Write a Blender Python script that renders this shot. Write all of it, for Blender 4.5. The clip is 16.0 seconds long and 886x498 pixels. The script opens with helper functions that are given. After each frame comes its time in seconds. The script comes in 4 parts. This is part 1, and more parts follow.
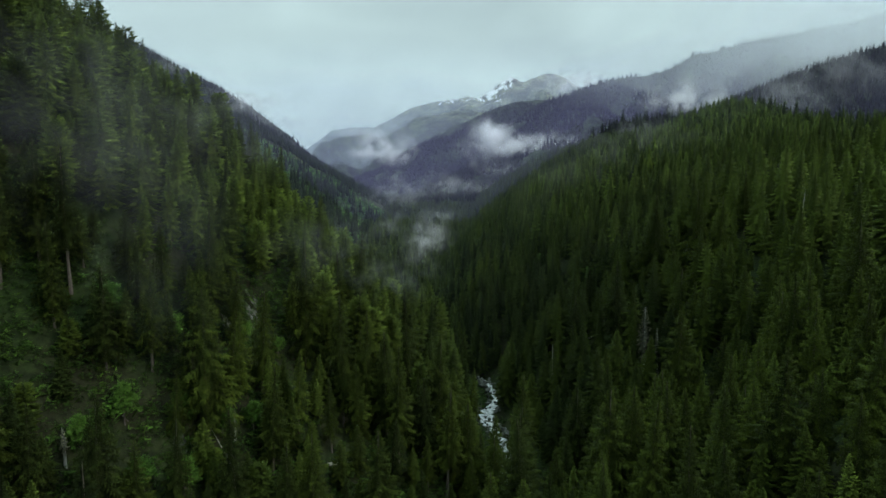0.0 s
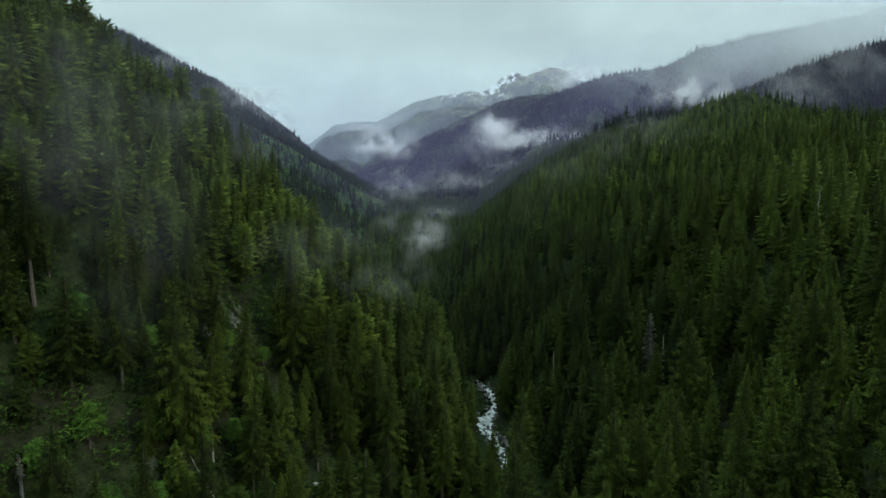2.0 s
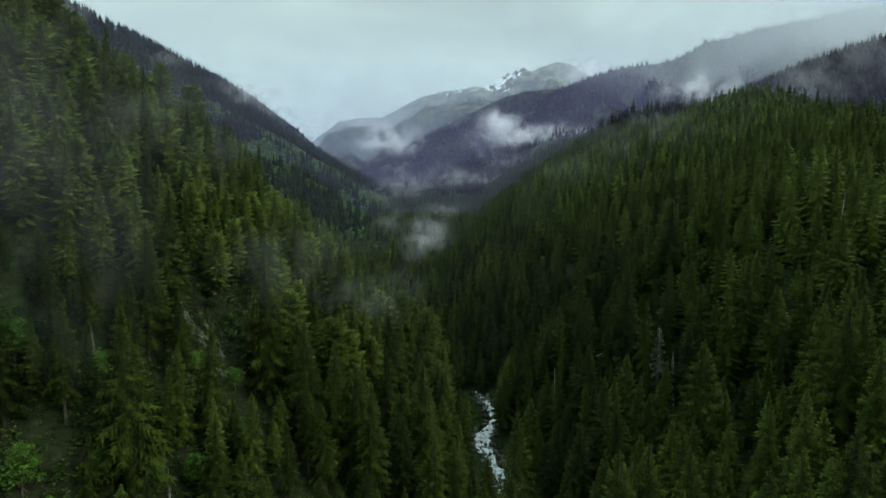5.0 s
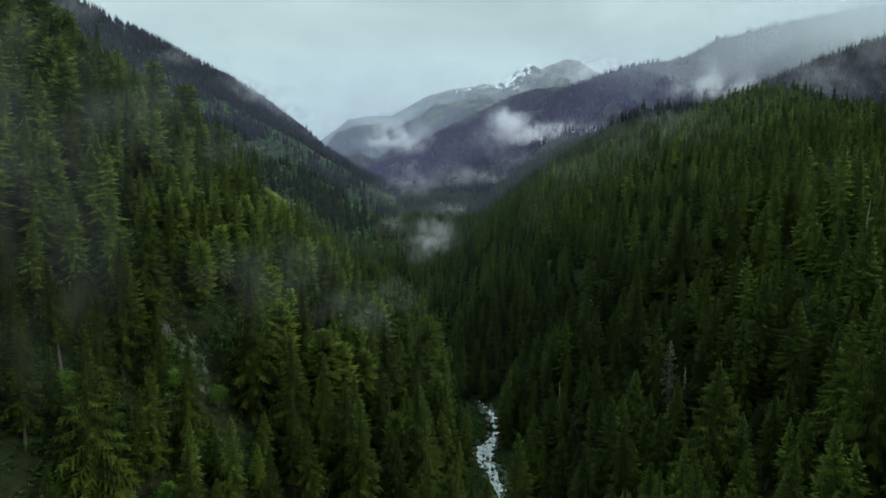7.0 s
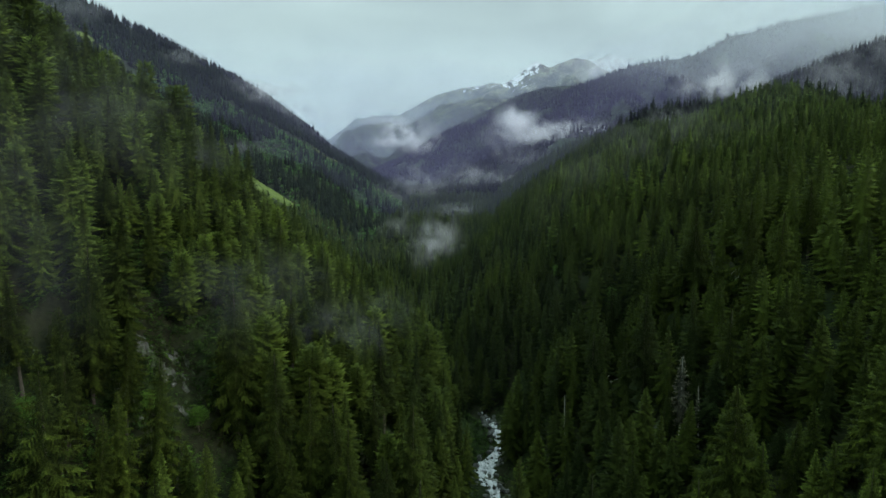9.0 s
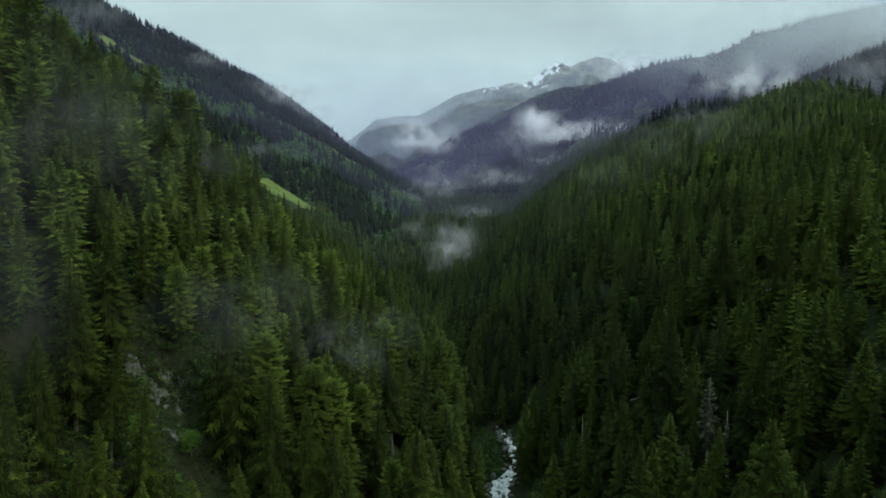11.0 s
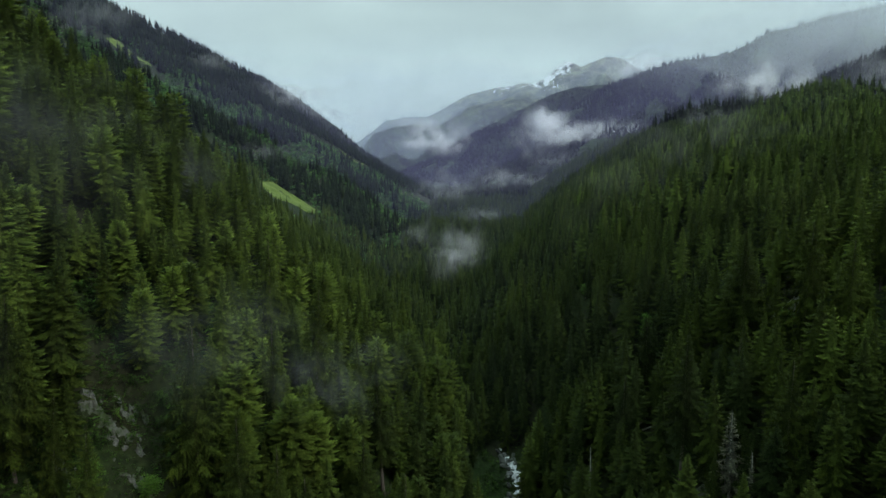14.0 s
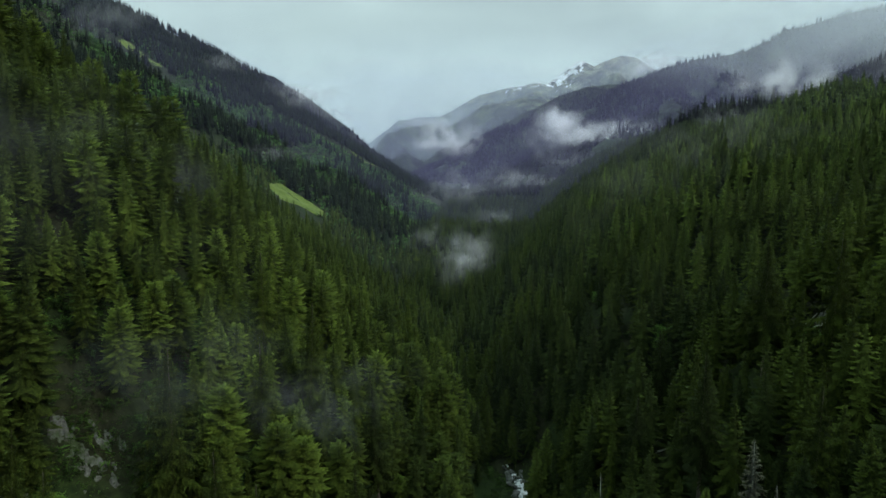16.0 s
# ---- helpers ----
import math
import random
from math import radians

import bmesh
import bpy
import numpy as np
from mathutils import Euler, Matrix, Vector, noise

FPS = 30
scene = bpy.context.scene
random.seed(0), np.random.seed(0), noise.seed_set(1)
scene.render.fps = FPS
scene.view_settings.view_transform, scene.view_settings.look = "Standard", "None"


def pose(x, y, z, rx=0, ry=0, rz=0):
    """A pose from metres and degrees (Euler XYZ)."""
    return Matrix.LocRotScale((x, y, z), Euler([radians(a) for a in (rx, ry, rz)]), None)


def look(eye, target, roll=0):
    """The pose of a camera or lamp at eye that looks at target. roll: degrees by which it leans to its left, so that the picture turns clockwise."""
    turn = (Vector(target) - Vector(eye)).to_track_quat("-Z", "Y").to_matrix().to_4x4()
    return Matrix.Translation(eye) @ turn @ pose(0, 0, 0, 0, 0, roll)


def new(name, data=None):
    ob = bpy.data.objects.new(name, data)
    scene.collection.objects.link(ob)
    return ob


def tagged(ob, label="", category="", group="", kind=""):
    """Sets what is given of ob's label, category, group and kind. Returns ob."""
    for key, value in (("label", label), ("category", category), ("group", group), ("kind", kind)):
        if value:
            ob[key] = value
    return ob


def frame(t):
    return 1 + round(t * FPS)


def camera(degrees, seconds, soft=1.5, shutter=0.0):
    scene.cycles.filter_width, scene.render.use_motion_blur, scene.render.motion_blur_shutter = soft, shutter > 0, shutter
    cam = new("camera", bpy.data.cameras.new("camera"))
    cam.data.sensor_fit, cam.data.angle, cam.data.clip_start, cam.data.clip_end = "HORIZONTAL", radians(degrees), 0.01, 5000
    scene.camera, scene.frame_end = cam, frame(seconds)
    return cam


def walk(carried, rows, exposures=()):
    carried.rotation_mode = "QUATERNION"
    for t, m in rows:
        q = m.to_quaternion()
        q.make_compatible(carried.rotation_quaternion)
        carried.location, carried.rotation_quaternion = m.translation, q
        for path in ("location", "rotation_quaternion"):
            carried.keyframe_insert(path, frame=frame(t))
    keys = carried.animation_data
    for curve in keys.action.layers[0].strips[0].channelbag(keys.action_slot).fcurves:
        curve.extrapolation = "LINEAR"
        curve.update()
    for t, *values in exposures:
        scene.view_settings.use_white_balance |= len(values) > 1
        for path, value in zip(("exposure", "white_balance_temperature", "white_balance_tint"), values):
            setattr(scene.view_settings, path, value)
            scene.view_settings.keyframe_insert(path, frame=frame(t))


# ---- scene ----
FOV = 72.86
cam = camera(FOV, 16.0, soft=1.5)
# seconds, east, north, up, pitch, heading, lean
PATH = [
    (0.0, -12.08, -38.23, 93.17, -5.81, -1.82, 0.23), (0.5, -11.62, -35.89, 93.63, -5.95, -1.75, 0.23),
    (1.0, -11.00, -33.54, 94.09, -6.08, -1.68, 0.21), (1.5, -10.25, -31.13, 94.54, -6.21, -1.62, 0.20),
    (2.0, -9.52, -28.68, 94.95, -6.32, -1.57, 0.20), (2.5, -8.79, -26.22, 95.35, -6.41, -1.53, 0.20),
    (3.0, -8.02, -23.83, 95.78, -6.49, -1.48, 0.18), (3.5, -7.21, -21.44, 96.20, -6.55, -1.45, 0.14),
    (4.0, -6.40, -19.02, 96.61, -6.61, -1.42, 0.10), (6.5, -2.18, -7.18, 98.68, -6.89, -0.11, 0.01),
    (7.0, -1.41, -4.80, 99.13, -6.93, -0.06, 0.00), (7.5, -0.68, -2.40, 99.56, -6.97, -0.03, 0.0),
    (8.0, 0.01, 0.0, 100.0, -7.00, 0.0, 0.0), (8.5, 0.70, 2.40, 100.42, -7.03, 0.13, -0.02),
    (9.0, 1.35, 4.76, 100.80, -7.01, 0.70, -0.06), (11.5, 4.44, 16.43, 103.22, -6.98, 2.94, -0.27),
    (12.0, 5.00, 18.75, 103.68, -6.97, 3.19, -0.28), (12.5, 5.56, 21.11, 104.14, -6.97, 3.33, -0.28),
    (13.0, 6.13, 23.47, 104.61, -6.96, 3.47, -0.30), (13.5, 6.69, 25.81, 105.07, -6.95, 3.59, -0.32),
    (14.0, 7.23, 28.14, 105.53, -6.94, 3.65, -0.33), (14.5, 7.80, 30.46, 105.97, -6.94, 3.76, -0.34),
    (15.0, 8.40, 32.80, 106.40, -6.92, 4.03, -0.37), (15.5, 8.94, 35.16, 106.83, -6.91, 4.40, -0.39),
    (16.0, 9.47, 37.51, 107.27, -6.92, 4.82, -0.41),
]
walk(cam, [(t, pose(x, y, z, 90 + p, 0, h) @ pose(0, 0, 0, 0, 0, r)) for t, x, y, z, p, h, r in PATH], exposures=[(0.0, 0.04), (8.0, 0.0), (16.0, -0.03)])
scene.cycles.transparent_max_bounces = 64

# ---- world and light: a bright overcast sky ----
world = bpy.data.worlds.new("overcast_sky")
scene.world = world
world.use_nodes = True
wt = world.node_tree
wt.nodes.clear()


def link(tree, a, b):
    tree.links.new(a, b)


w_out = wt.nodes.new("ShaderNodeOutputWorld")
w_bg = wt.nodes.new("ShaderNodeBackground")
w_sky = wt.nodes.new("ShaderNodeTexSky")
w_sky.sky_type, w_sky.sun_disc = "NISHITA", False
w_sky.sun_elevation, w_sky.sun_rotation = radians(36), radians(120)
w_skyk = wt.nodes.new("ShaderNodeVectorMath")
w_skyk.operation = "SCALE"
w_skyk.inputs["Scale"].default_value = 0.10
link(wt, w_sky.outputs[0], w_skyk.inputs[0])
w_co = wt.nodes.new("ShaderNodeTexCoord")
w_map = wt.nodes.new("ShaderNodeMapping")
w_map.inputs["Scale"].default_value = (2.2, 2.2, 7.0)
link(wt, w_co.outputs["Generated"], w_map.inputs[0])
w_n = wt.nodes.new("ShaderNodeTexNoise")
w_n.inputs["Scale"].default_value, w_n.inputs["Detail"].default_value, w_n.inputs["Roughness"].default_value = 1.3, 7.0, 0.52
w_n.inputs["Distortion"].default_value = 0.5
link(wt, w_map.outputs[0], w_n.inputs["Vector"])
w_r = wt.nodes.new("ShaderNodeValToRGB")
w_r.color_ramp.elements[0].position, w_r.color_ramp.elements[1].position = 0.30, 0.72
w_r.color_ramp.elements[0].color = (0.455, 0.608, 0.602, 1)
w_r.color_ramp.elements[1].color = (0.630, 0.838, 0.815, 1)
link(wt, w_n.outputs["Fac"], w_r.inputs[0])
w_mix = wt.nodes.new("ShaderNodeMix")
w_mix.data_type = "RGBA"
w_mix.inputs["Factor"].default_value = 0.93
link(wt, w_skyk.outputs[0], w_mix.inputs["A"])
link(wt, w_r.outputs[0], w_mix.inputs["B"])
# an overcast sky is about three times as bright overhead as at the horizon
w_sep = wt.nodes.new("ShaderNodeSeparateXYZ")
link(wt, w_co.outputs["Generated"], w_sep.inputs[0])
w_up = wt.nodes.new("ShaderNodeMapRange")
w_up.inputs["From Min"].default_value, w_up.inputs["From Max"].default_value = 0.32, 1.0
w_up.inputs["To Min"].default_value, w_up.inputs["To Max"].default_value = 1.0, 4.2
link(wt, w_sep.outputs["Z"], w_up.inputs["Value"])
w_lit = wt.nodes.new("ShaderNodeVectorMath")
w_lit.operation = "SCALE"
link(wt, w_mix.outputs["Result"], w_lit.inputs[0])
link(wt, w_up.outputs[0], w_lit.inputs["Scale"])
link(wt, w_lit.outputs[0], w_bg.inputs["Color"])
w_bg.inputs["Strength"].default_value = 1.0
link(wt, w_bg.outputs[0], w_out.inputs[0])

sun_data = bpy.data.lights.new("sun", "SUN")
sun_data.energy, sun_data.angle, sun_data.color = 1.9, radians(16), (1.0, 0.97, 0.92)
sun = new("sun", sun_data)
sun.matrix_basis = look((0, 0, 0), (-0.70, 0.41, -0.585))

# ---- materials ----
def material(name, rough=0.8, spec=0.3):
    m = bpy.data.materials.new(name)
    m.use_nodes = True
    t = m.node_tree
    b = t.nodes["Principled BSDF"]
    b.inputs["Roughness"].default_value = rough
    b.inputs["Specular IOR Level"].default_value = spec
    return m, t, b


def node(t, kind, **values):
    n = t.nodes.new("ShaderNode" + kind)
    for key, value in values.items():
        n.inputs[key.replace("_", " ")].default_value = value
    return n


def noise_of(t, coord, scale, detail=4.0, rough=0.55):
    n = node(t, "TexNoise", Scale=scale, Detail=detail, Roughness=rough)
    link(t, coord, n.inputs["Vector"])
    return n.outputs["Fac"]


def ramp(t, fac, stops):
    r = t.nodes.new("ShaderNodeValToRGB")
    e = r.color_ramp.elements
    while len(e) < len(stops):
        e.new(0.5)
    for k, (p, c) in zip(e, stops):
        k.position, k.color = p, (*c, 1)
    link(t, fac, r.inputs[0])
    return r.outputs[0]


def mix(t, fac, a, b, blend="MIX"):
    m = t.nodes.new("ShaderNodeMix")
    m.data_type, m.blend_type = "RGBA", blend
    for sock, v in (("Factor", fac), ("A", a), ("B", b)):
        s = m.inputs[sock]
        if isinstance(v, (int, float)):
            s.default_value = v
        elif isinstance(v, tuple):
            s.default_value = (*v, 1)
        else:
            link(t, v, s)
    return m.outputs["Result"]


def math_node(t, op, a, b=None):
    n = t.nodes.new("ShaderNodeMath")
    n.operation = op
    for s, v in zip(n.inputs, (a, b)):
        if v is None:
            continue
        if isinstance(v, (int, float)):
            s.default_value = v
        else:
            link(t, v, s)
    return n.outputs[0]


def bump(t, b, height, strength, distance):
    n = node(t, "Bump", Strength=strength, Distance=distance)
    link(t, height, n.inputs["Height"])
    link(t, n.outputs[0], b.inputs["Normal"])


def object_coord(t):
    return t.nodes.new("ShaderNodeTexCoord").outputs["Object"]


def world_coord(t):
    return t.nodes.new("ShaderNodeNewGeometry").outputs["Position"]


def foliage(name, dark, mid, light, per_tree, airy=0.0, facet=0.35, gap_scale=2.6, soft=0.0):
    """Needles: hue by tree, brightness by tuft, a little dryness, painted shade inside the crown."""
    m, t, b = material(name, 0.8, 0.06)
    if per_tree == "random":
        rnd = t.nodes.new("ShaderNodeObjectInfo").outputs["Random"]
    else:
        a = t.nodes.new("ShaderNodeAttribute")
        a.attribute_name, a.attribute_type = "tint", "OBJECT" if per_tree == "object" else "GEOMETRY"
        rnd = a.outputs["Fac"]
    tuft = t.nodes.new("ShaderNodeNewGeometry").outputs["Random Per Island"]
    def pair(lo, hi):
        return [tuple(1 + (v - 1) * (1 - soft) for v in c) for c in (lo, hi)]

    even = 0.0 if soft else 1.0
    base = ramp(t, rnd, [(0.0, dark), (0.30 + 0.15 * even, mid), (0.55 + 0.25 * even, mid), (1.0, light)])
    col = mix(t, tuft, mix(t, 1.0, base, (0.70, 0.73, 0.74), "MULTIPLY"), mix(t, 1.0, base, (1.32, 1.28, 1.20), "MULTIPLY"))
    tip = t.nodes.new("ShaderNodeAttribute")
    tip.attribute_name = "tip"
    # crown shade painted into the colour: boughs darkened inside, fresh tips lightened
    inner_shade, outer = pair((0.58, 0.56, 0.60), (1.50, 1.44, 1.20))
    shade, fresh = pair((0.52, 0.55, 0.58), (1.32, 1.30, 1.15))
    col = mix(t, ramp(t, tip.outputs["Fac"], [(0.2, (0, 0, 0)), (0.95, (1, 1, 1))]), mix(t, 1.0, col, inner_shade, "MULTIPLY"), mix(t, 1.0, col, outer, "MULTIPLY"))
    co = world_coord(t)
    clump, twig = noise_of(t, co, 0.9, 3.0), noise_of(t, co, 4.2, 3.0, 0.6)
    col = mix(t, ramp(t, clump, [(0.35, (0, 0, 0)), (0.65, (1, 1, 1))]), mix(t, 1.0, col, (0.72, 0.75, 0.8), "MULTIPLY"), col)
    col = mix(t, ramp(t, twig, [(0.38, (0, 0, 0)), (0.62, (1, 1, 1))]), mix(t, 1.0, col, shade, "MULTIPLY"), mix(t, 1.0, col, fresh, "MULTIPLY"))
    out = t.nodes.new("ShaderNodeAttribute")
    out.attribute_name = "puff"
    turn = t.nodes.new("ShaderNodeVectorTransform")
    turn.vector_type, turn.convert_from, turn.convert_to = "NORMAL", "OBJECT", "WORLD"
    link(t, out.outputs["Vector"], turn.inputs[0])
    own = node(t, "VectorMath")
    own.operation = "MULTIPLY_ADD"
    link(t, t.nodes.new("ShaderNodeNewGeometry").outputs["Normal"], own.inputs[0])
    own.inputs[1].default_value = (facet, facet, facet)
    link(t, turn.outputs[0], own.inputs[2])
    relief = node(t, "Bump", Strength=0.9, Distance=0.25)
    link(t, twig, relief.inputs["Height"])
    link(t, own.outputs[0], relief.inputs["Normal"])
    link(t, relief.outputs[0], b.inputs["Normal"])
    if airy:
        gaps = noise_of(t, co, gap_scale, 2.0, 0.5)
        cut = math_node(t, "GREATER_THAN", gaps, airy)
        link(t, cut, b.inputs["Alpha"])
    link(t, col, b.inputs["Base Color"])
    return m


SPRUCE = ((0.011, 0.018, 0.0045), (0.030, 0.044, 0.0066), (0.077, 0.110, 0.018))
MIXED = ((0.011, 0.019, 0.0052), (0.030, 0.045, 0.0075), (0.080, 0.116, 0.021))
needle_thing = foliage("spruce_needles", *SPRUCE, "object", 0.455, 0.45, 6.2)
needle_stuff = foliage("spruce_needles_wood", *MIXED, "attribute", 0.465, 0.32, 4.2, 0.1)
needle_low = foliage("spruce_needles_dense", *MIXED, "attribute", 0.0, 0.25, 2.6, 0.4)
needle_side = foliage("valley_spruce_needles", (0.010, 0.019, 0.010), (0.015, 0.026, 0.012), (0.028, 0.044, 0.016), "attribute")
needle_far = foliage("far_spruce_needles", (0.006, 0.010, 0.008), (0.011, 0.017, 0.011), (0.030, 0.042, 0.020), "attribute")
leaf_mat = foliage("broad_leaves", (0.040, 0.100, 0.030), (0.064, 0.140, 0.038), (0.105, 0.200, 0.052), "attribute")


def bark_material(name, a, c):
    m, t, b = material(name, 0.9, 0.15)
    co = object_coord(t)
    mp = node(t, "Mapping", Scale=(3.0, 3.0, 0.6))
    link(t, co, mp.inputs[0])
    n = noise_of(t, mp.outputs[0], 2.5, 6.0, 0.65)
    link(t, ramp(t, n, [(0.3, a), (0.7, c)]), b.inputs["Base Color"])
    bump(t, b, n, 0.6, 0.05)
    return m


bark = bark_material("spruce_bark", (0.032, 0.027, 0.022), (0.095, 0.082, 0.068))
dead_wood = bark_material("bleached_dead_wood", (0.10, 0.10, 0.088), (0.25, 0.245, 0.22))


fern_mat = foliage("fern_and_alder_leaves", (0.022, 0.050, 0.010), (0.034, 0.070, 0.013), (0.056, 0.104, 0.019), "attribute", 0.48, 0.5, 3.4)
lichen = foliage("grey_lichen_twigs", (0.060, 0.062, 0.046), (0.082, 0.084, 0.064), (0.11, 0.112, 0.088), "random", 0.44)


def ground_material():
    m, t, b = material("forest_floor", 0.95, 0.1)
    co = world_coord(t)
    big = noise_of(t, co, 0.035, 5.0)
    fine = noise_of(t, co, 0.6, 6.0, 0.6)
    moss = ramp(t, fine, [(0.3, (0.005, 0.009, 0.003)), (0.55, (0.011, 0.020, 0.005)), (0.8, (0.026, 0.042, 0.009))])
    litter = ramp(t, fine, [(0.3, (0.007, 0.008, 0.004)), (0.7, (0.021, 0.023, 0.010))])
    link(t, mix(t, ramp(t, big, [(0.40, (0, 0, 0)), (0.60, (1, 1, 1))]), litter, moss), b.inputs["Base Color"])
    bump(t, b, fine, 0.8, 0.5)
    return m


def meadow_material():
    m, t, b = material("meadow_grass", 0.9, 0.1)
    co = world_coord(t)
    link(t, ramp(t, noise_of(t, co, 0.09, 6.0, 0.62), [(0.3, (0.049, 0.072, 0.014)), (0.7, (0.092, 0.120, 0.024))]), b.inputs["Base Color"])
    bump(t, b, noise_of(t, co, 0.8, 4.0), 0.5, 0.4)
    return m


def rock_material(name, a, c, d, scale):
    m, t, b = material(name, 0.85, 0.25)
    co = world_coord(t)
    n = noise_of(t, co, scale, 8.0, 0.62)
    big = noise_of(t, co, scale * 0.2, 4.0)
    link(t, mix(t, ramp(t, big, [(0.45, (0, 0, 0)), (0.62, (1, 1, 1))]), ramp(t, n, [(0.3, a), (0.7, c)]), d), b.inputs["Base Color"])
    bump(t, b, n, 0.9, 1.0 / scale * 0.4)
    return m


ground_mat, meadow_mat = ground_material(), meadow_material()
rock_mat = rock_material("pale_weathered_rock", (0.022, 0.023, 0.020), (0.110, 0.110, 0.099), (0.030, 0.044, 0.016), 1.9)
boulder_mat = rock_material("wet_dark_boulder", (0.035, 0.036, 0.036), (0.13, 0.13, 0.125), (0.05, 0.055, 0.045), 1.2)


def water_material():
    m, t, b = material("white_water", 0.25, 0.5)
    co = world_coord(t)
    mp = node(t, "Mapping", Scale=(1.0, 0.45, 1.0))
    link(t, co, mp.inputs[0])
    n = noise_of(t, mp.outputs[0], 0.75, 7.0, 0.68)
    link(t, ramp(t, n, [(0.33, (0.03, 0.038, 0.037)), (0.42, (0.16, 0.17, 0.175)), (0.58, (0.46, 0.47, 0.49))]), b.inputs["Base Color"])
    link(t, ramp(t, n, [(0.38, (0.12, 0.12, 0.12)), (0.52, (0.75, 0.75, 0.75))]), b.inputs["Roughness"])
    bump(t, b, n, 0.7, 0.5)
    return m


water_mat = water_material()


def alpine_material(name, low, high, bare, snow_from, snow_to):
    """Mountain side: woods below, pasture and scree above, old snow in hollows."""
    m, t, b = material(name, 0.95, 0.1)
    co = world_coord(t)
    z = t.nodes.new("ShaderNodeSeparateXYZ")
    link(t, co, z.inputs[0])
    big, fine = noise_of(t, co, 0.004, 6.0, 0.6), noise_of(t, co, 0.03, 8.0, 0.65)
    h = math_node(t, "ADD", z.outputs["Z"], math_node(t, "MULTIPLY", math_node(t, "SUBTRACT", big, 0.5), 420.0))
    f = math_node(t, "DIVIDE", math_node(t, "SUBTRACT", h, low), high - low)
    col = ramp(t, f, [(0.0, (0.026, 0.038, 0.020)), (0.35, (0.056, 0.072, 0.036)), (0.6, (0.100, 0.112, 0.064)), (1.0, bare)])
    mid_ = noise_of(t, co, 0.011, 7.0, 0.62)
    col = mix(t, ramp(t, mid_, [(0.42, (0, 0, 0)), (0.58, (1, 1, 1))]), mix(t, 1.0, col, (0.60, 0.58, 0.64), "MULTIPLY"), mix(t, 1.0, col, (1.35, 1.32, 1.15), "MULTIPLY"))
    col = mix(t, ramp(t, fine, [(0.40, (0, 0, 0)), (0.62, (1, 1, 1))]), mix(t, 1.0, col, (0.6, 0.6, 0.62), "MULTIPLY"), col)
    sn = node(t, "Mapping", Scale=(1.7, 0.8, 0.8), Rotation=(0.0, 0.5, 0.0))
    link(t, co, sn.inputs[0])
    patch = math_node(t, "ADD", math_node(t, "MULTIPLY", noise_of(t, sn.outputs[0], 0.021, 8.0, 0.62), 0.7), math_node(t, "MULTIPLY", noise_of(t, co, 0.0035, 3.0), 0.3))
    s = math_node(t, "ADD", patch, math_node(t, "DIVIDE", math_node(t, "SUBTRACT", z.outputs["Z"], snow_from), snow_to))
    # most snow lies on the northern ridge and the pyramid, little on the round summit
    lie = ramp(t, math_node(t, "DIVIDE", math_node(t, "ADD", z.outputs["X"], 400.0), 1600.0), [(0.12, (0, 0, 0)), (0.30, (1, 1, 1)), (0.58, (0.9, 0.9, 0.9)), (0.66, (0.5, 0.5, 0.5)), (0.78, (0.1, 0.1, 0.1))])
    s = math_node(t, "ADD", s, math_node(t, "MULTIPLY", math_node(t, "SUBTRACT", lie, 1.0), 0.3))
    link(t, mix(t, ramp(t, s, [(0.56, (0, 0, 0)), (0.585, (1, 1, 1))]), col, (0.58, 0.60, 0.63)), b.inputs["Base Color"])
    bump(t, b, fine, 1.0, 22.0)
    return m


peak_mat = alpine_material("alpine_mountainside", 330, 900, (0.16, 0.165, 0.145), 700, 900)
ridge_mat = rock_material("rocky_ridge", (0.014, 0.016, 0.016), (0.055, 0.056, 0.058), (0.016, 0.024, 0.014), 0.035)
wood_slope_mat = alpine_material("wooded_mountainside", 420, 2600, (0.10, 0.10, 0.09), 9000, 2000)


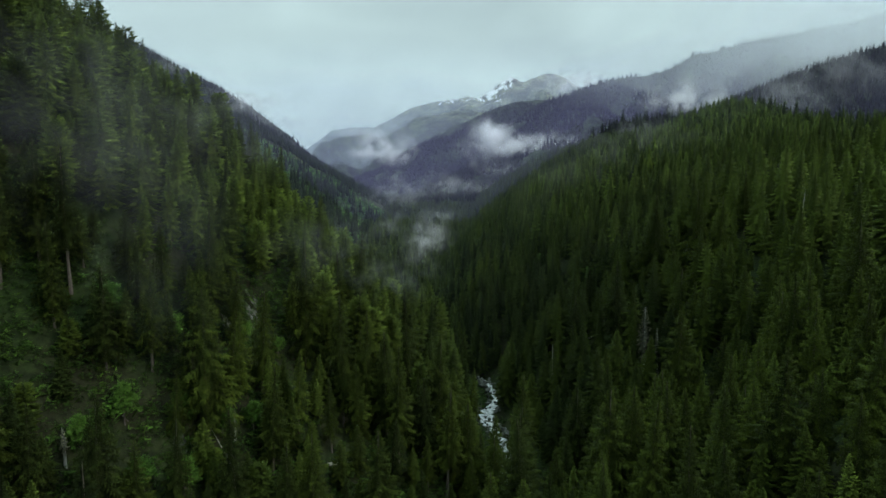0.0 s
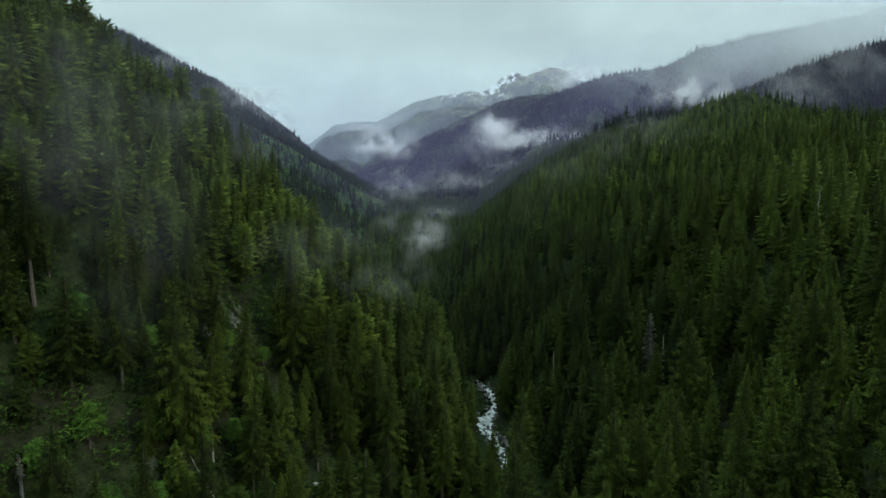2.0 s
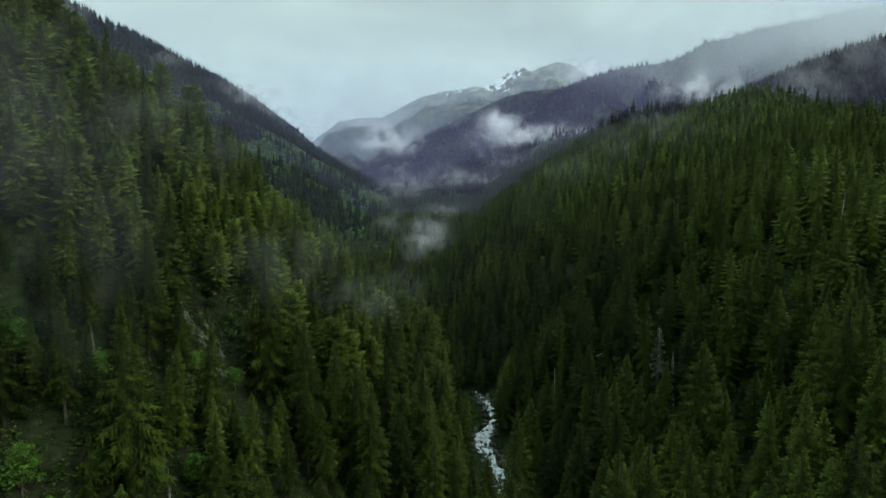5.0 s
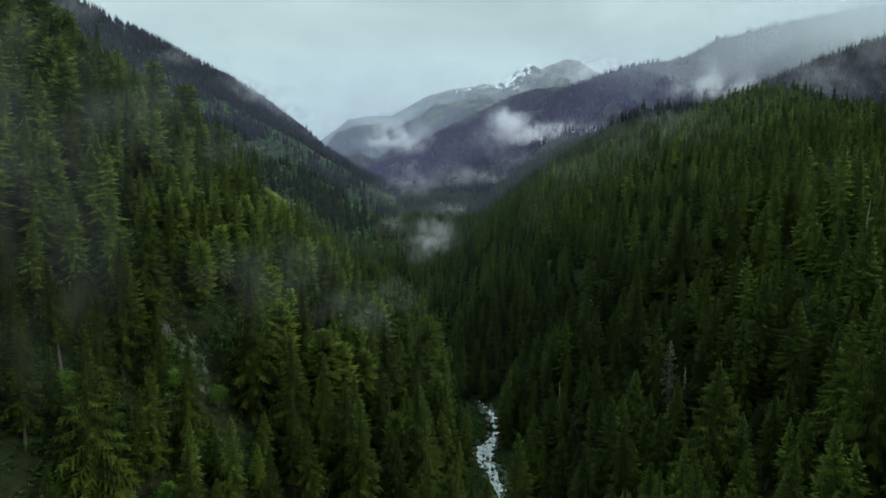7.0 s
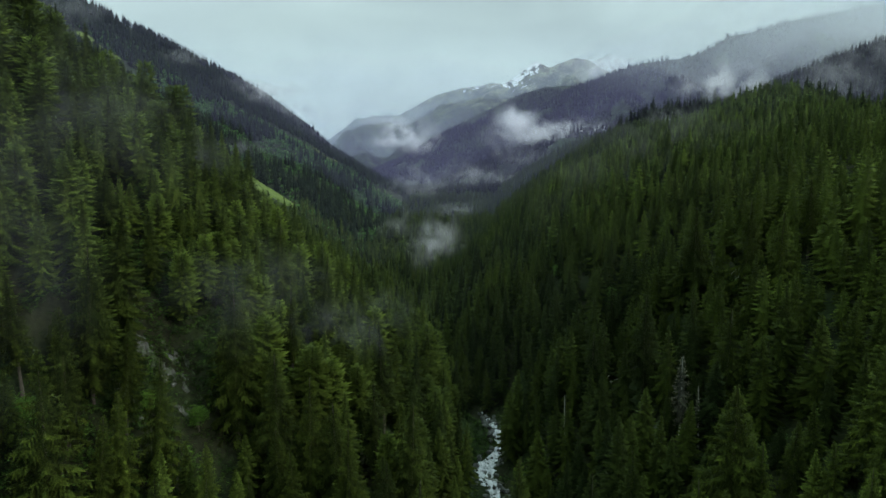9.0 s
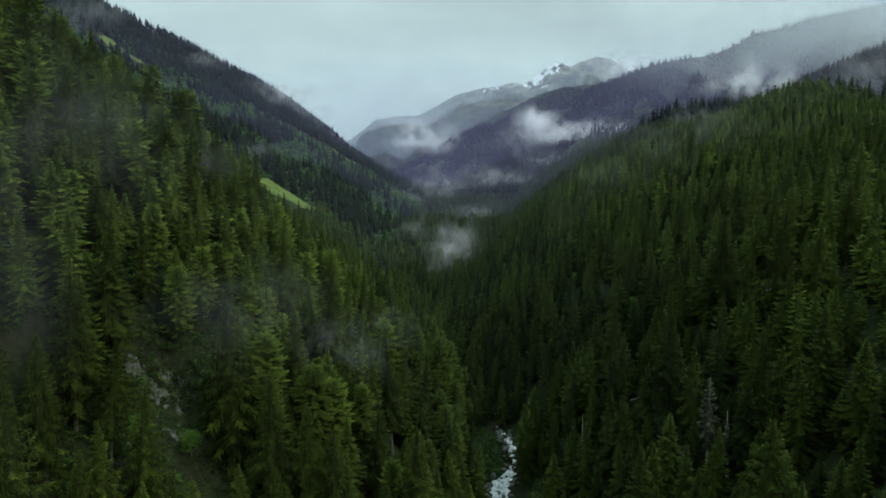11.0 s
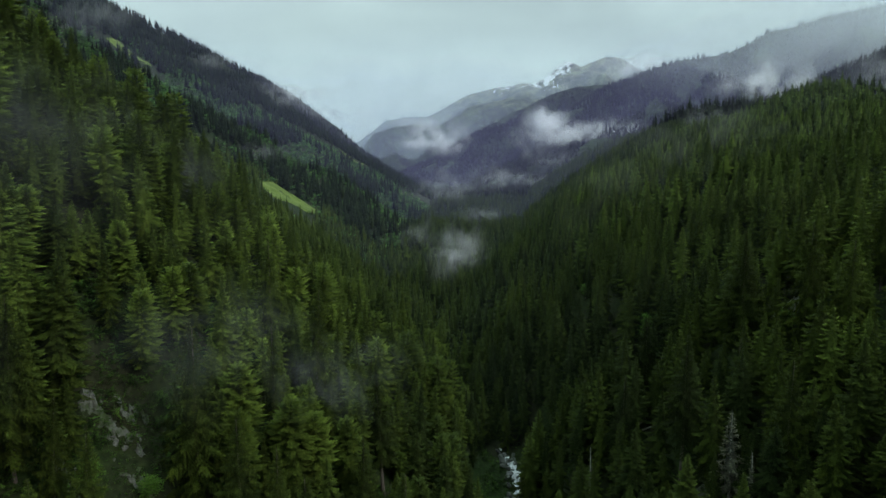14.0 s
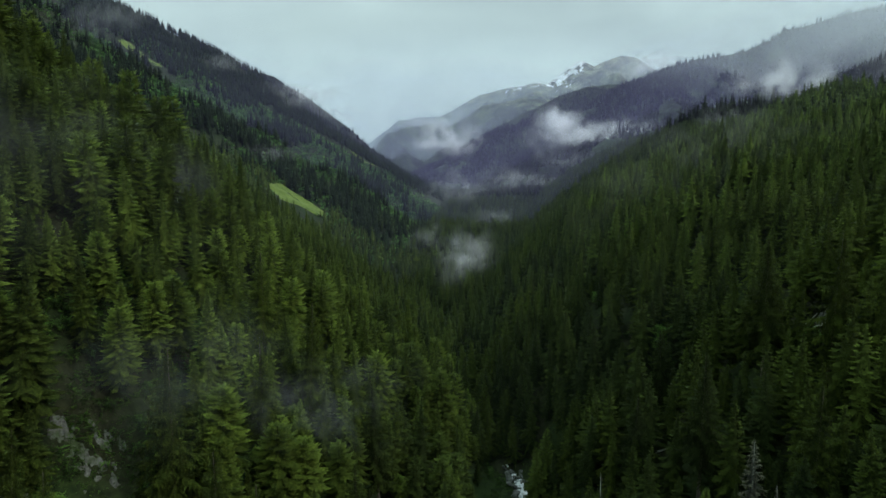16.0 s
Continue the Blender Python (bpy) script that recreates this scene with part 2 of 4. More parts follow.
def mist_material(name, colour, density, scale, low, high, seed, rim=True, top=0.0, detail=6.0):
    """Thin cloud: scatters light through and back; its density thins out to nothing at the rim."""
    m = bpy.data.materials.new(name)
    m.use_nodes = True
    t = m.node_tree
    t.nodes.clear()
    out = t.nodes.new("ShaderNodeOutputMaterial")
    clear, dif, tra = t.nodes.new("ShaderNodeBsdfTransparent"), node(t, "BsdfDiffuse"), node(t, "BsdfTranslucent")
    dif.inputs["Color"].default_value = tra.inputs["Color"].default_value = (*colour, 1)
    both, all_ = t.nodes.new("ShaderNodeMixShader"), t.nodes.new("ShaderNodeMixShader")
    link(t, dif.outputs[0], both.inputs[1])
    link(t, tra.outputs[0], both.inputs[2])
    co = t.nodes.new("ShaderNodeTexCoord")
    pos = node(t, "VectorMath")
    pos.operation = "ADD"
    link(t, world_coord(t), pos.inputs[0])
    pos.inputs[1].default_value = (seed * 37.0, seed * 91.0, seed * 13.0)
    n = node(t, "TexNoise", Scale=scale, Detail=detail, Roughness=0.58, Distortion=0.55 if rim else 0.0)
    link(t, pos.outputs[0], n.inputs["Vector"])
    n = n.outputs["Fac"]
    a = ramp(t, n, [(low, (0, 0, 0)), (high, (1, 1, 1))])
    if rim:
        uv = node(t, "VectorMath")
        uv.operation = "SUBTRACT"
        link(t, co.outputs["UV"], uv.inputs[0])
        uv.inputs[1].default_value = (0.5, 0.5, 0.0)
        ln = node(t, "VectorMath")
        ln.operation = "LENGTH"
        link(t, uv.outputs[0], ln.inputs[0])
        fall = ramp(t, ln.outputs["Value"], [(0.0, (1, 1, 1)), (0.20, (0.75, 0.75, 0.75)), (0.34, (0.30, 0.30, 0.30)), (0.42, (0.09, 0.09, 0.09)), (0.49, (0, 0, 0))])
        a = math_node(t, "MULTIPLY", a, fall)
    if top:
        z = t.nodes.new("ShaderNodeSeparateXYZ")
        link(t, world_coord(t), z.inputs[0])
        a = math_node(t, "MULTIPLY", a, ramp(t, math_node(t, "DIVIDE", z.outputs["Z"], top), [(0.30, (1, 1, 1)), (0.98, (0, 0, 0))]))
    a = math_node(t, "MULTIPLY", a, density)
    link(t, a, all_.inputs[0])
    link(t, clear.outputs[0], all_.inputs[1])
    link(t, both.outputs[0], all_.inputs[2])
    link(t, all_.outputs[0], out.inputs[0])
    return m

# ---- mesh helpers ----
rng = np.random.default_rng(7)


def mesh_of(name, verts, faces, mats, tint=None, smooth=False, uvs=None, tip=None, puff=None):
    """A mesh from arrays: verts (n, 3), faces (m, 3 or 4)."""
    verts, faces = np.asarray(verts, np.float32), np.asarray(faces, np.int32)
    me = bpy.data.meshes.new(name)
    k = faces.shape[1]
    me.vertices.add(len(verts))
    me.vertices.foreach_set("co", verts.ravel())
    me.loops.add(faces.size)
    me.loops.foreach_set("vertex_index", faces.ravel())
    me.polygons.add(len(faces))
    me.polygons.foreach_set("loop_start", np.arange(0, faces.size, k, dtype=np.int32))
    me.polygons.foreach_set("use_smooth", np.full(len(faces), smooth))
    if uvs is not None:
        layer = me.uv_layers.new(name="UVMap")
        layer.data.foreach_set("uv", np.asarray(uvs, np.float32)[faces.ravel()].ravel())
    me.update(calc_edges=True)
    if tint is not None:
        at = me.attributes.new("tint", "FLOAT", "POINT")
        at.data.foreach_set("value", np.asarray(tint, np.float32))
    if tip is not None:
        at = me.attributes.new("tip", "FLOAT", "POINT")
        at.data.foreach_set("value", np.asarray(tip, np.float32))
    if puff is not None:
        at = me.attributes.new("puff", "FLOAT_VECTOR", "POINT")
        at.data.foreach_set("vector", np.asarray(puff, np.float32).ravel())
    for m in mats if isinstance(mats, (list, tuple)) else [mats]:
        me.materials.append(m)
    return me


def part(name, me, parent, label=""):
    ob = new(name, me)
    ob.parent = parent
    return tagged(ob, label)


def grid_faces(nx, ny):
    i = np.arange(nx - 1)[None, :] + nx * np.arange(ny - 1)[:, None]
    i = i.ravel()
    return np.stack([i, i + 1, i + nx + 1, i + nx], 1)


_lat = np.random.default_rng(3).random((256, 256)).astype(np.float64)


def value_noise(x, y):
    x, y = np.asarray(x, float), np.asarray(y, float)
    xi, yi = np.floor(x).astype(int), np.floor(y).astype(int)
    fx, fy = x - xi, y - yi
    fx, fy = fx * fx * (3 - 2 * fx), fy * fy * (3 - 2 * fy)
    a, b = _lat[xi % 256, yi % 256], _lat[(xi + 1) % 256, yi % 256]
    c, d = _lat[xi % 256, (yi + 1) % 256], _lat[(xi + 1) % 256, (yi + 1) % 256]
    return (a * (1 - fx) + b * fx) * (1 - fy) + (c * (1 - fx) + d * fx) * fy


def fbm(x, y, octaves=5, gain=0.5):
    out, amp, tot = 0.0, 1.0, 0.0
    for k in range(octaves):
        out = out + amp * value_noise(x * 2**k + 17.3 * k, y * 2**k - 9.1 * k)
        tot, amp = tot + amp, amp * gain
    return out / tot - 0.5


def ridged(x, y, octaves=5):
    out, amp, tot = 0.0, 1.0, 0.0
    for k in range(octaves):
        out = out + amp * (1 - np.abs(2 * value_noise(x * 2**k + 5.7 * k, y * 2**k + 3.3 * k) - 1))
        tot, amp = tot + amp, amp * 0.5
    return out / tot


def smooth_interp(x, knots):
    """Interpolation through knots with eased slopes (monotone-like cubic)."""
    kx, ky = np.array(knots, float).T
    s = np.gradient(ky, kx)
    i = np.clip(np.searchsorted(kx, x) - 1, 0, len(kx) - 2)
    h = kx[i + 1] - kx[i]
    t = np.clip((np.asarray(x, float) - kx[i]) / h, 0, 1)
    a, b = 2 * t**3 - 3 * t**2 + 1, t**3 - 2 * t**2 + t
    return a * ky[i] + b * h * s[i] + (1 - a) * ky[i + 1] + (t**3 - t**2) * h * s[i + 1]


def step(x, a, b):
    t = np.clip((np.asarray(x, float) - a) / (b - a), 0, 1)
    return t * t * (3 - 2 * t)


# ---- the valley: stream line, floor, two sides ----
def stream_x(y):
    k = [(-900, -90), (-300, -55), (-80, -35), (20, -26), (60, -18), (80, -8), (100, 6), (120, 15), (140, 18), (160, 19), (182, 17.8), (192, 16), (204, 14), (216, 15.5), (226, 18),
         (237, 17.5), (250, 11), (270, 3), (300, -2), (360, -6), (440, -27), (540, -70), (700, -90), (900, -95), (1500, -85), (2500, -60), (5000, -40)]
    return smooth_interp(y, k)


def floor_z(y):
    k = [(-900, -60), (-300, -38), (-80, -22), (60, -9), (180, -2), (235, 0), (440, 9), (600, 14), (900, 18), (1500, 40), (2000, 55), (3000, 80), (5000, 90)]
    return np.interp(y, *np.array(k, float).T)


def right_gap(y):
    """How far the foot of the right side lies from the stream."""
    k = [(-900, 8), (100, 4), (240, 6), (320, 6), (400, 12), (500, 60), (600, 110), (900, 160), (1100, 175), (1600, 205), (3000, 210), (5000, 200)]
    return np.interp(y, *np.array(k, float).T)


RIGHT = [(0, 0), (10, 12), (20, 24), (44, 38), (57, 51), (77, 65), (94, 76), (115, 88), (130, 99), (150, 111), (173, 124), (228, 134), (260, 139), (330, 142), (500, 144), (900, 140), (3000, 150)]
RIGHT_NEAR = [(0, 0), (10, 12), (20, 24), (44, 38), (57, 51), (77, 65), (94, 76), (115, 87), (130, 95), (150, 102), (173, 107), (228, 111), (330, 113), (500, 116), (900, 125), (3000, 140)]
LEFT_NEAR = [(0, 0), (8, 6), (23, 21), (43, 36), (61, 52), (72, 64), (87, 83), (105, 102), (160, 143), (260, 208), (500, 370), (1200, 700), (4000, 900)]
LEFT_FAR = [(0, 0), (12, 2), (57, 34), (133, 82), (190, 108), (245, 146), (400, 228), (527, 298), (596, 348), (780, 446), (1000, 565), (2000, 760), (4000, 900)]

LEFT_END = [(0, 0), (60, 4), (117, 30), (193, 72), (220, 94), (305, 146), (345, 174), (405, 220), (460, 264), (515, 311), (555, 336), (620, 368), (780, 450), (1000, 565), (2000, 760), (4000, 900)]


def ground_z(x, y):
    x, y = np.asarray(x, float), np.asarray(y, float)
    sx, fz = stream_x(y), floor_z(y)
    dr, dl = np.maximum(x - sx - right_gap(y), 0), np.maximum(sx - 5.5 - x, 0)
    far = step(y, 205, 440)
    left = (1 - far) * np.interp(dl, *np.array(LEFT_NEAR, float).T) + far * np.interp(dl, *np.array(LEFT_FAR, float).T)
    end = step(y, 1350, 1700)
    left = (1 - end) * left + end * np.interp(dl, *np.array(LEFT_END, float).T)
    left = left * (1 - 0.85 * step(y, 1750, 2500))
    back = step(y, 400, 560)
    right = ((1 - back) * np.interp(dr, *np.array(RIGHT_NEAR, float).T) + back * np.interp(dr, *np.array(RIGHT, float).T)) * (1 - 0.8 * step(y, 1300, 2300))
    off = np.maximum(dl, dr)
    rough = fbm(x / 60, y / 60, 4) * np.minimum(off * 0.25, 16) + fbm(x / 14, y / 14, 3) * np.minimum(off * 0.12, 4)
    bank = np.where(np.abs(x - sx) < 6.5, -1.2 * (1 - (np.abs(x - sx) / 6.5) ** 2), 0.0)
    knoll = 25 * np.exp(-(((x - 335) / 60) ** 2) - ((y - 620) / 85) ** 2)
    return fz + left + right + rough + bank + knoll


def spread(lo, hi, a, b, fine, grow):
    """Coordinates with a fine middle a..b that widen towards lo and hi."""
    mid = list(np.arange(a, b + 0.1, fine))
    s, v = fine, mid[-1]
    while v < hi:
        s *= grow
        v += s
        mid.append(min(v, hi))
    s, v = fine, mid[0]
    while v > lo:
        s *= grow
        v -= s
        mid.insert(0, max(v, lo))
    return np.array(mid)


gx, gy = spread(-3200, 3400, -170, 260, 5.0, 1.055), spread(-1200, 4900, -40, 470, 5.0, 1.05)
X, Y = np.meshgrid(gx, gy)
ground = new("ground", mesh_of("ground", np.stack([X, Y, ground_z(X, Y)], -1).reshape(-1, 3), grid_faces(len(gx), len(gy)), ground_mat, smooth=True))
tagged(ground, "steep mossy forest floor of a narrow mountain valley", "ground", kind="structure")


# ---- mountains at the head of the valley ----
def mountain_z(crest, yc, reach, base, rough, x, y):
    t = np.clip(np.where(y < yc, (yc - y) / reach, (y - yc) / (reach * 0.45)), 0, 1)
    warp = fbm(x / 420, y / 420, 3) * 260 * t
    top = np.interp(x + warp, *np.array(crest, float).T) + rough * 0.035 * fbm(x / 55, y / 500, 4)
    bumps = rough * 0.30 * fbm(x / 160, y / 90, 4) * np.clip(t * 6, 0, 1)
    prof = 1 - t**0.92
    spur = (ridged((x + 0.35 * y) / 300, y / 620, 5) - 0.62) * rough * np.clip(t * 5, 0.06, 1) * np.clip((1 - t) * 3, 0, 1)
    # spurs and hollows stay below the crest line
    relief = np.minimum(bumps + spur, (top - base) * t * 0.45 + 4)
    return base + (top - base) * prof + relief


CREST_A = [(-1900, 60), (-1277, 144), (-893, 366), (-682, 521), (-391, 540), (-266, 597), (-99, 686), (66, 726), (231, 754), (314, 774), (396, 762),
           (499, 835), (625, 911), (725, 872), (826, 927), (900, 943), (1011, 919), (1137, 847), (1388, 758), (1935, 556)]
CREST_A2 = [(-900, 150), (-742, 220), (-518, 305), (-368, 387), (-234, 453), (-108, 512), (14, 560), (114, 586), (188, 601), (304, 585), (524, 600), (700, 640), (998, 700), (1500, 640)]
CREST_B = [(-800, 20), (-567, 60), (-443, 90), (-338, 146), (-214, 215), (-100, 288), (90, 392), (170, 438), (250, 472), (378, 532), (446, 552), (519, 566), (630, 571), (806, 575), (1300, 540)]
CREST_C = [(-260, 20), (-58, 60), (184, 221), (327, 345), (421, 405), (492, 447), (563, 475), (657, 512), (763, 554), (893, 577), (1011, 596), (1092, 630), (1149, 668),
           (1242, 690), (1336, 708), (1451, 740), (1568, 758), (1683, 786), (1840, 817), (2369, 958), (3000, 1000)]
CREST_D = [(250, 80), (481, 150), (644, 232), (752, 306), (846, 348), (952, 392), (1006, 412), (1070, 432), (1246, 480), (1700, 560)]
CREST_E = [(-1300, 545), (-900, 463), (-760, 440), (-690, 425), (-640, 393), (-583, 361), (-512, 307), (-442, 257), (-390, 210), (-320, 150), (-220, 50)]
CREST_F = [(100, 60), (180, 115), (223, 150), (246, 168), (272, 186), (292, 196), (327, 198), (356, 201), (381, 205), (430, 206), (600, 200)]
MOUNTAINS = [
    ("mountain", CREST_A, 4500, 1300, 60, 380, peak_mat, "bare alpine mountain with old snow patches below cloud", 22),
    ("mountain", CREST_A2, 4000, 900, 60, 340, peak_mat, "rounded green alpine shoulder with pastures and scree", 18),
    ("mountain", CREST_B, 3300, 900, 60, 240, wood_slope_mat, "spruce-covered mountain ridge in blue haze", 18),
    ("mountain", CREST_C, 2600, 1100, 50, 250, wood_slope_mat, "long wooded mountain flank rising into low cloud", 18),
    ("mountain", CREST_D, 1500, 750, 90, 60, wood_slope_mat, "dark wooded shoulder above the side valley", 14),
    ("mountain", CREST_E, 1945, 230, 60, 170, ridge_mat, "grey rocky ridge rising behind the wooded slope", 12),
    ("mountain", CREST_F, 900, 190, 60, 30, wood_slope_mat, "wooded knoll above the side valley in thin mist", 8),
]
for name, crest, yc, reach, base, rough, mat, label, dx in MOUNTAINS:
    ax = np.arange(crest[0][0], crest[-1][0], dx)
    ay = np.concatenate([np.arange(yc - reach, yc - 60, 20), np.arange(yc - 60, yc + 60, 10), np.arange(yc + 60, min(yc + reach * 0.45, 4950), 25)])
    X, Y = np.meshgrid(ax, ay)
    Z = mountain_z(crest, yc, reach, base, rough, X, Y)
    tagged(new(name, mesh_of(name, np.stack([X, Y, Z], -1).reshape(-1, 3), grid_faces(len(ax), len(ay)), mat, smooth=True)), label, "mountain", kind="structure")

# ---- stream ----
WATER = [(-60, -34), (60, -18), (80, -8), (100, 6), (120, 15), (136, 17), (150, 14.5), (161, 13.6), (165, 15.1), (170, 17.3), (176, 17.2), (180, 16.8), (186, 15.2), (192, 14.3), (198, 12.9), (205, 13.1),
         (212, 15.4), (216, 18.0), (221.5, 19.6), (230.5, 19.4), (238.8, 18.5), (246, 16.8), (252, 14), (260, 9)]
WIDE = [(-60, 4.0), (150, 2.6), (161, 1.3), (165, 1.7), (170, 2.0), (180, 1.9), (186, 1.6), (192, 2.2), (198, 3.1), (205, 3.6), (212, 3.1), (216, 2.0), (222, 1.7), (230, 2.0), (239, 2.4), (246, 1.4), (252, 0.9), (260, 0.5)]


def water_x(y):
    return smooth_interp(y, WATER) + 1.0


sy = np.arange(-60, 259, 0.7)
su = np.linspace(-1, 1, 13)
half = np.interp(sy, *np.array(WIDE).T) * (1 + 0.16 * np.sin(sy / 1.9) + 0.12 * np.sin(sy / 0.9 + 1))
SX = water_x(sy)[:, None] + 0.25 * np.sin(sy / 1.3)[:, None] + su[None, :] * half[:, None]
SY = np.repeat(sy[:, None], 13, 1)
fall = -0.5 * ((sy * 0.16) % 1.0)[:, None]
SZ = floor_z(SY) - 0.35 + fall + 1.1 * fbm(SX / 1.6, SY / 1.6, 3)
stream = new("stream", mesh_of("stream", np.stack([SX, SY, SZ], -1).reshape(-1, 3), grid_faces(13, len(sy)), water_mat, smooth=True))
tagged(stream, "foaming white mountain stream rushing between boulders", "stream", kind="structure")


# ---- trees ----
def spruce_crown(r, height, radius, levels, per, mode, bare=0.10, dome=False):
    """Triangles (n, 3, 3) of a spruce crown: drooping boughs in ragged tiers, each with side twigs."""
    n = levels * per
    i = np.arange(n)
    h = np.clip(bare + (0.985 - bare) * (np.clip(i + r.uniform(-1.5, 1.5, n), 0, n) / n) ** 0.78, bare, 0.985)
    az = i * 2.39996 + r.uniform(-0.5, 0.5, n)
    prof = np.sqrt(np.clip(1 - ((h - 0.5) / 0.52) ** 2, 0.02, 1)) if dome else np.minimum(1, (1 - h) / 0.60) ** 0.90
    length = radius * prof * r.uniform(0.66, 1.16, n) * (0.7 + 0.3 * np.minimum(1, (h - bare + 0.1) / 0.25))
    rise = -0.34 + 0.75 * h**2.2 + r.uniform(-0.1, 0.1, n)
    curve = 0.30 + 0.12 * r.random(n) - 0.25 * h
    d = np.stack([np.cos(az), np.sin(az), 0 * az], 1)
    side = np.stack([-np.sin(az), np.cos(az), 0 * az], 1)
    root = np.stack([0 * h, 0 * h, h * height], 1)
    up = np.array([0, 0, 1.0])

    def at(s):
        return root + d * (length * s)[:, None] + up * (length * (rise * s - curve * s * s + 0.16 * s**4))[:, None]

    tris = []

    def add(a, b, c):
        tris.append(np.stack([a, b, c], 1))

    def jit(k):
        return (r.random((n, 3)) - 0.5) * k

    roll = r.normal(0, 0.25, n)[:, None]
    side = side * np.cos(roll) + up * np.sin(roll)
    if mode == "hi":
        for s, w in ((0.22, 0.32), (0.38, 0.38), (0.54, 0.36), (0.70, 0.29), (0.85, 0.20)):
            for sg in (-1, 1):
                ww = (w * 0.54 * length * r.uniform(0.6, 1.3, n) + 0.22)[:, None]
                tip = at(s + 0.12) + sg * side * ww + d * ww * 0.5 - up * ww * r.uniform(0.2, 0.8, (n, 1)) + jit(0.2)
                add(at(s - 0.06), at(s + 0.08), tip)
        ww = (0.08 * length + 0.16)[:, None]
        add(at(0.72) + side * ww, at(0.72) - side * ww, at(1.08) + jit(0.1))
        for s in (0.36, 0.60, 0.85):
            add(at(s - 0.07), at(s + 0.07), at(s) - up * (0.22 * length * r.uniform(0.5, 1.5, n) + 0.4)[:, None] + jit(0.6))
    elif mode == "mid":
        for sg in (-1, 1):
            ww = (0.14 * length * r.uniform(0.7, 1.2, n) + 0.22)[:, None]
            add(at(0.12), at(1.0), at(0.66) + sg * side * ww - up * ww * 0.45 + jit(0.2))
        add(at(0.30), at(0.92), at(0.62) - up * (0.13 * length + 0.3)[:, None] + jit(0.3))
    else:
        ww = (0.42 * length + 0.35)[:, None]
        add(at(0.0) + up * 0.02 * height, at(0.82) + side * ww - up * ww * 0.3, at(0.82) - side * ww - up * ww * 0.3 + jit(0.4))
        if mode == "low":
            add(at(0.5) + side * ww * 0.5, at(0.5) - side * ww * 0.5, at(1.12))
    t = np.concatenate(tris)
    # the dense heart of the crown, and the leader
    k = 7 if mode == "hi" else 5
    a0 = np.arange(k) * 2 * np.pi / k
    a1 = a0 + 2 * np.pi / k
    def ring(a, wide, h):
        return np.stack([np.cos(a) * wide * radius, np.sin(a) * wide * radius, 0 * a + height * h], 1)

    foot, waist = (0.24, 0.30) if mode == "hi" else (0.32, 0.42) if mode == "mid" else (0.45, 0.55)
    lo, up_ = bare + 0.02, max(0.40, bare + 0.14)
    apex = np.tile([0, 0, height * 0.95], (k, 1))
    heart = np.concatenate([np.stack([ring(a0, foot, lo), ring(a1, foot, lo), ring(a1, waist, up_)], 1), np.stack([ring(a0, foot, lo), ring(a1, waist, up_), ring(a0, waist, up_)], 1),
                            np.stack([ring(a0, waist, up_), ring(a1, waist, up_), apex], 1)])
    if mode == "far":
        heart = np.stack([ring(a0, 0.5, lo), ring(a1, 0.5, lo), apex], 1)
    w = radius * 0.045 + 0.05
    lead = np.array([[[-w, 0, height * 0.9], [w, 0, height * 0.9], [0, 0, height]], [[0, -w, height * 0.9], [0, w, height * 0.9], [0, 0, height]]])
    return np.concatenate([t, heart, lead])


def trunk_arrays(r, height, radius, sides=7, rings=6, bend=0.25):
    z = np.linspace(-1.0, height * 0.97, rings)
    rad = radius * (1 - np.clip(z / height, 0, 1)) ** 0.8 + 0.02
    rad[0] *= 1.35
    ox, oy = np.cumsum(r.uniform(-bend, bend, rings)) * 0.4, np.cumsum(r.uniform(-bend, bend, rings)) * 0.4
    a = np.arange(sides) * 2 * np.pi / sides
    v = np.stack([np.cos(a)[None] * rad[:, None] + ox[:, None] - ox[0], np.sin(a)[None] * rad[:, None] + oy[:, None] - oy[0], np.repeat(z[:, None], sides, 1)], -1)
    f = []
    for k in range(rings - 1):
        for j in range(sides):
            f.append((k * sides + j, k * sides + (j + 1) % sides, (k + 1) * sides + (j + 1) % sides, (k + 1) * sides + j))
    return v.reshape(-1, 3), np.array(f)


def soup(tris):
    return tris.reshape(-1, 3), np.arange(len(tris) * 3).reshape(-1, 3)


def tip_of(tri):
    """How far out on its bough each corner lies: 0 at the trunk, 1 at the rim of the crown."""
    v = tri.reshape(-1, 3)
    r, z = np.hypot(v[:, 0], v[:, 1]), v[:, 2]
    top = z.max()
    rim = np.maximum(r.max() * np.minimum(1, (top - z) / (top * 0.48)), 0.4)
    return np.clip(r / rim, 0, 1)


def puff_of(tri):
    """Outward and upward direction of the crown's rounded surface, for soft shading of its needles."""
    v = tri.reshape(-1, 3)
    r = np.hypot(v[:, 0], v[:, 1])
    k = np.clip(r / 0.8, 0, 1) * 0.72 / np.maximum(r, 1e-3)
    h = np.clip(v[:, 2] / v[:, 2].max(), 0, 1)
    return np.stack([v[:, 0] * k, v[:, 1] * k, -0.32 + 1.55 * h**1.5], 1)


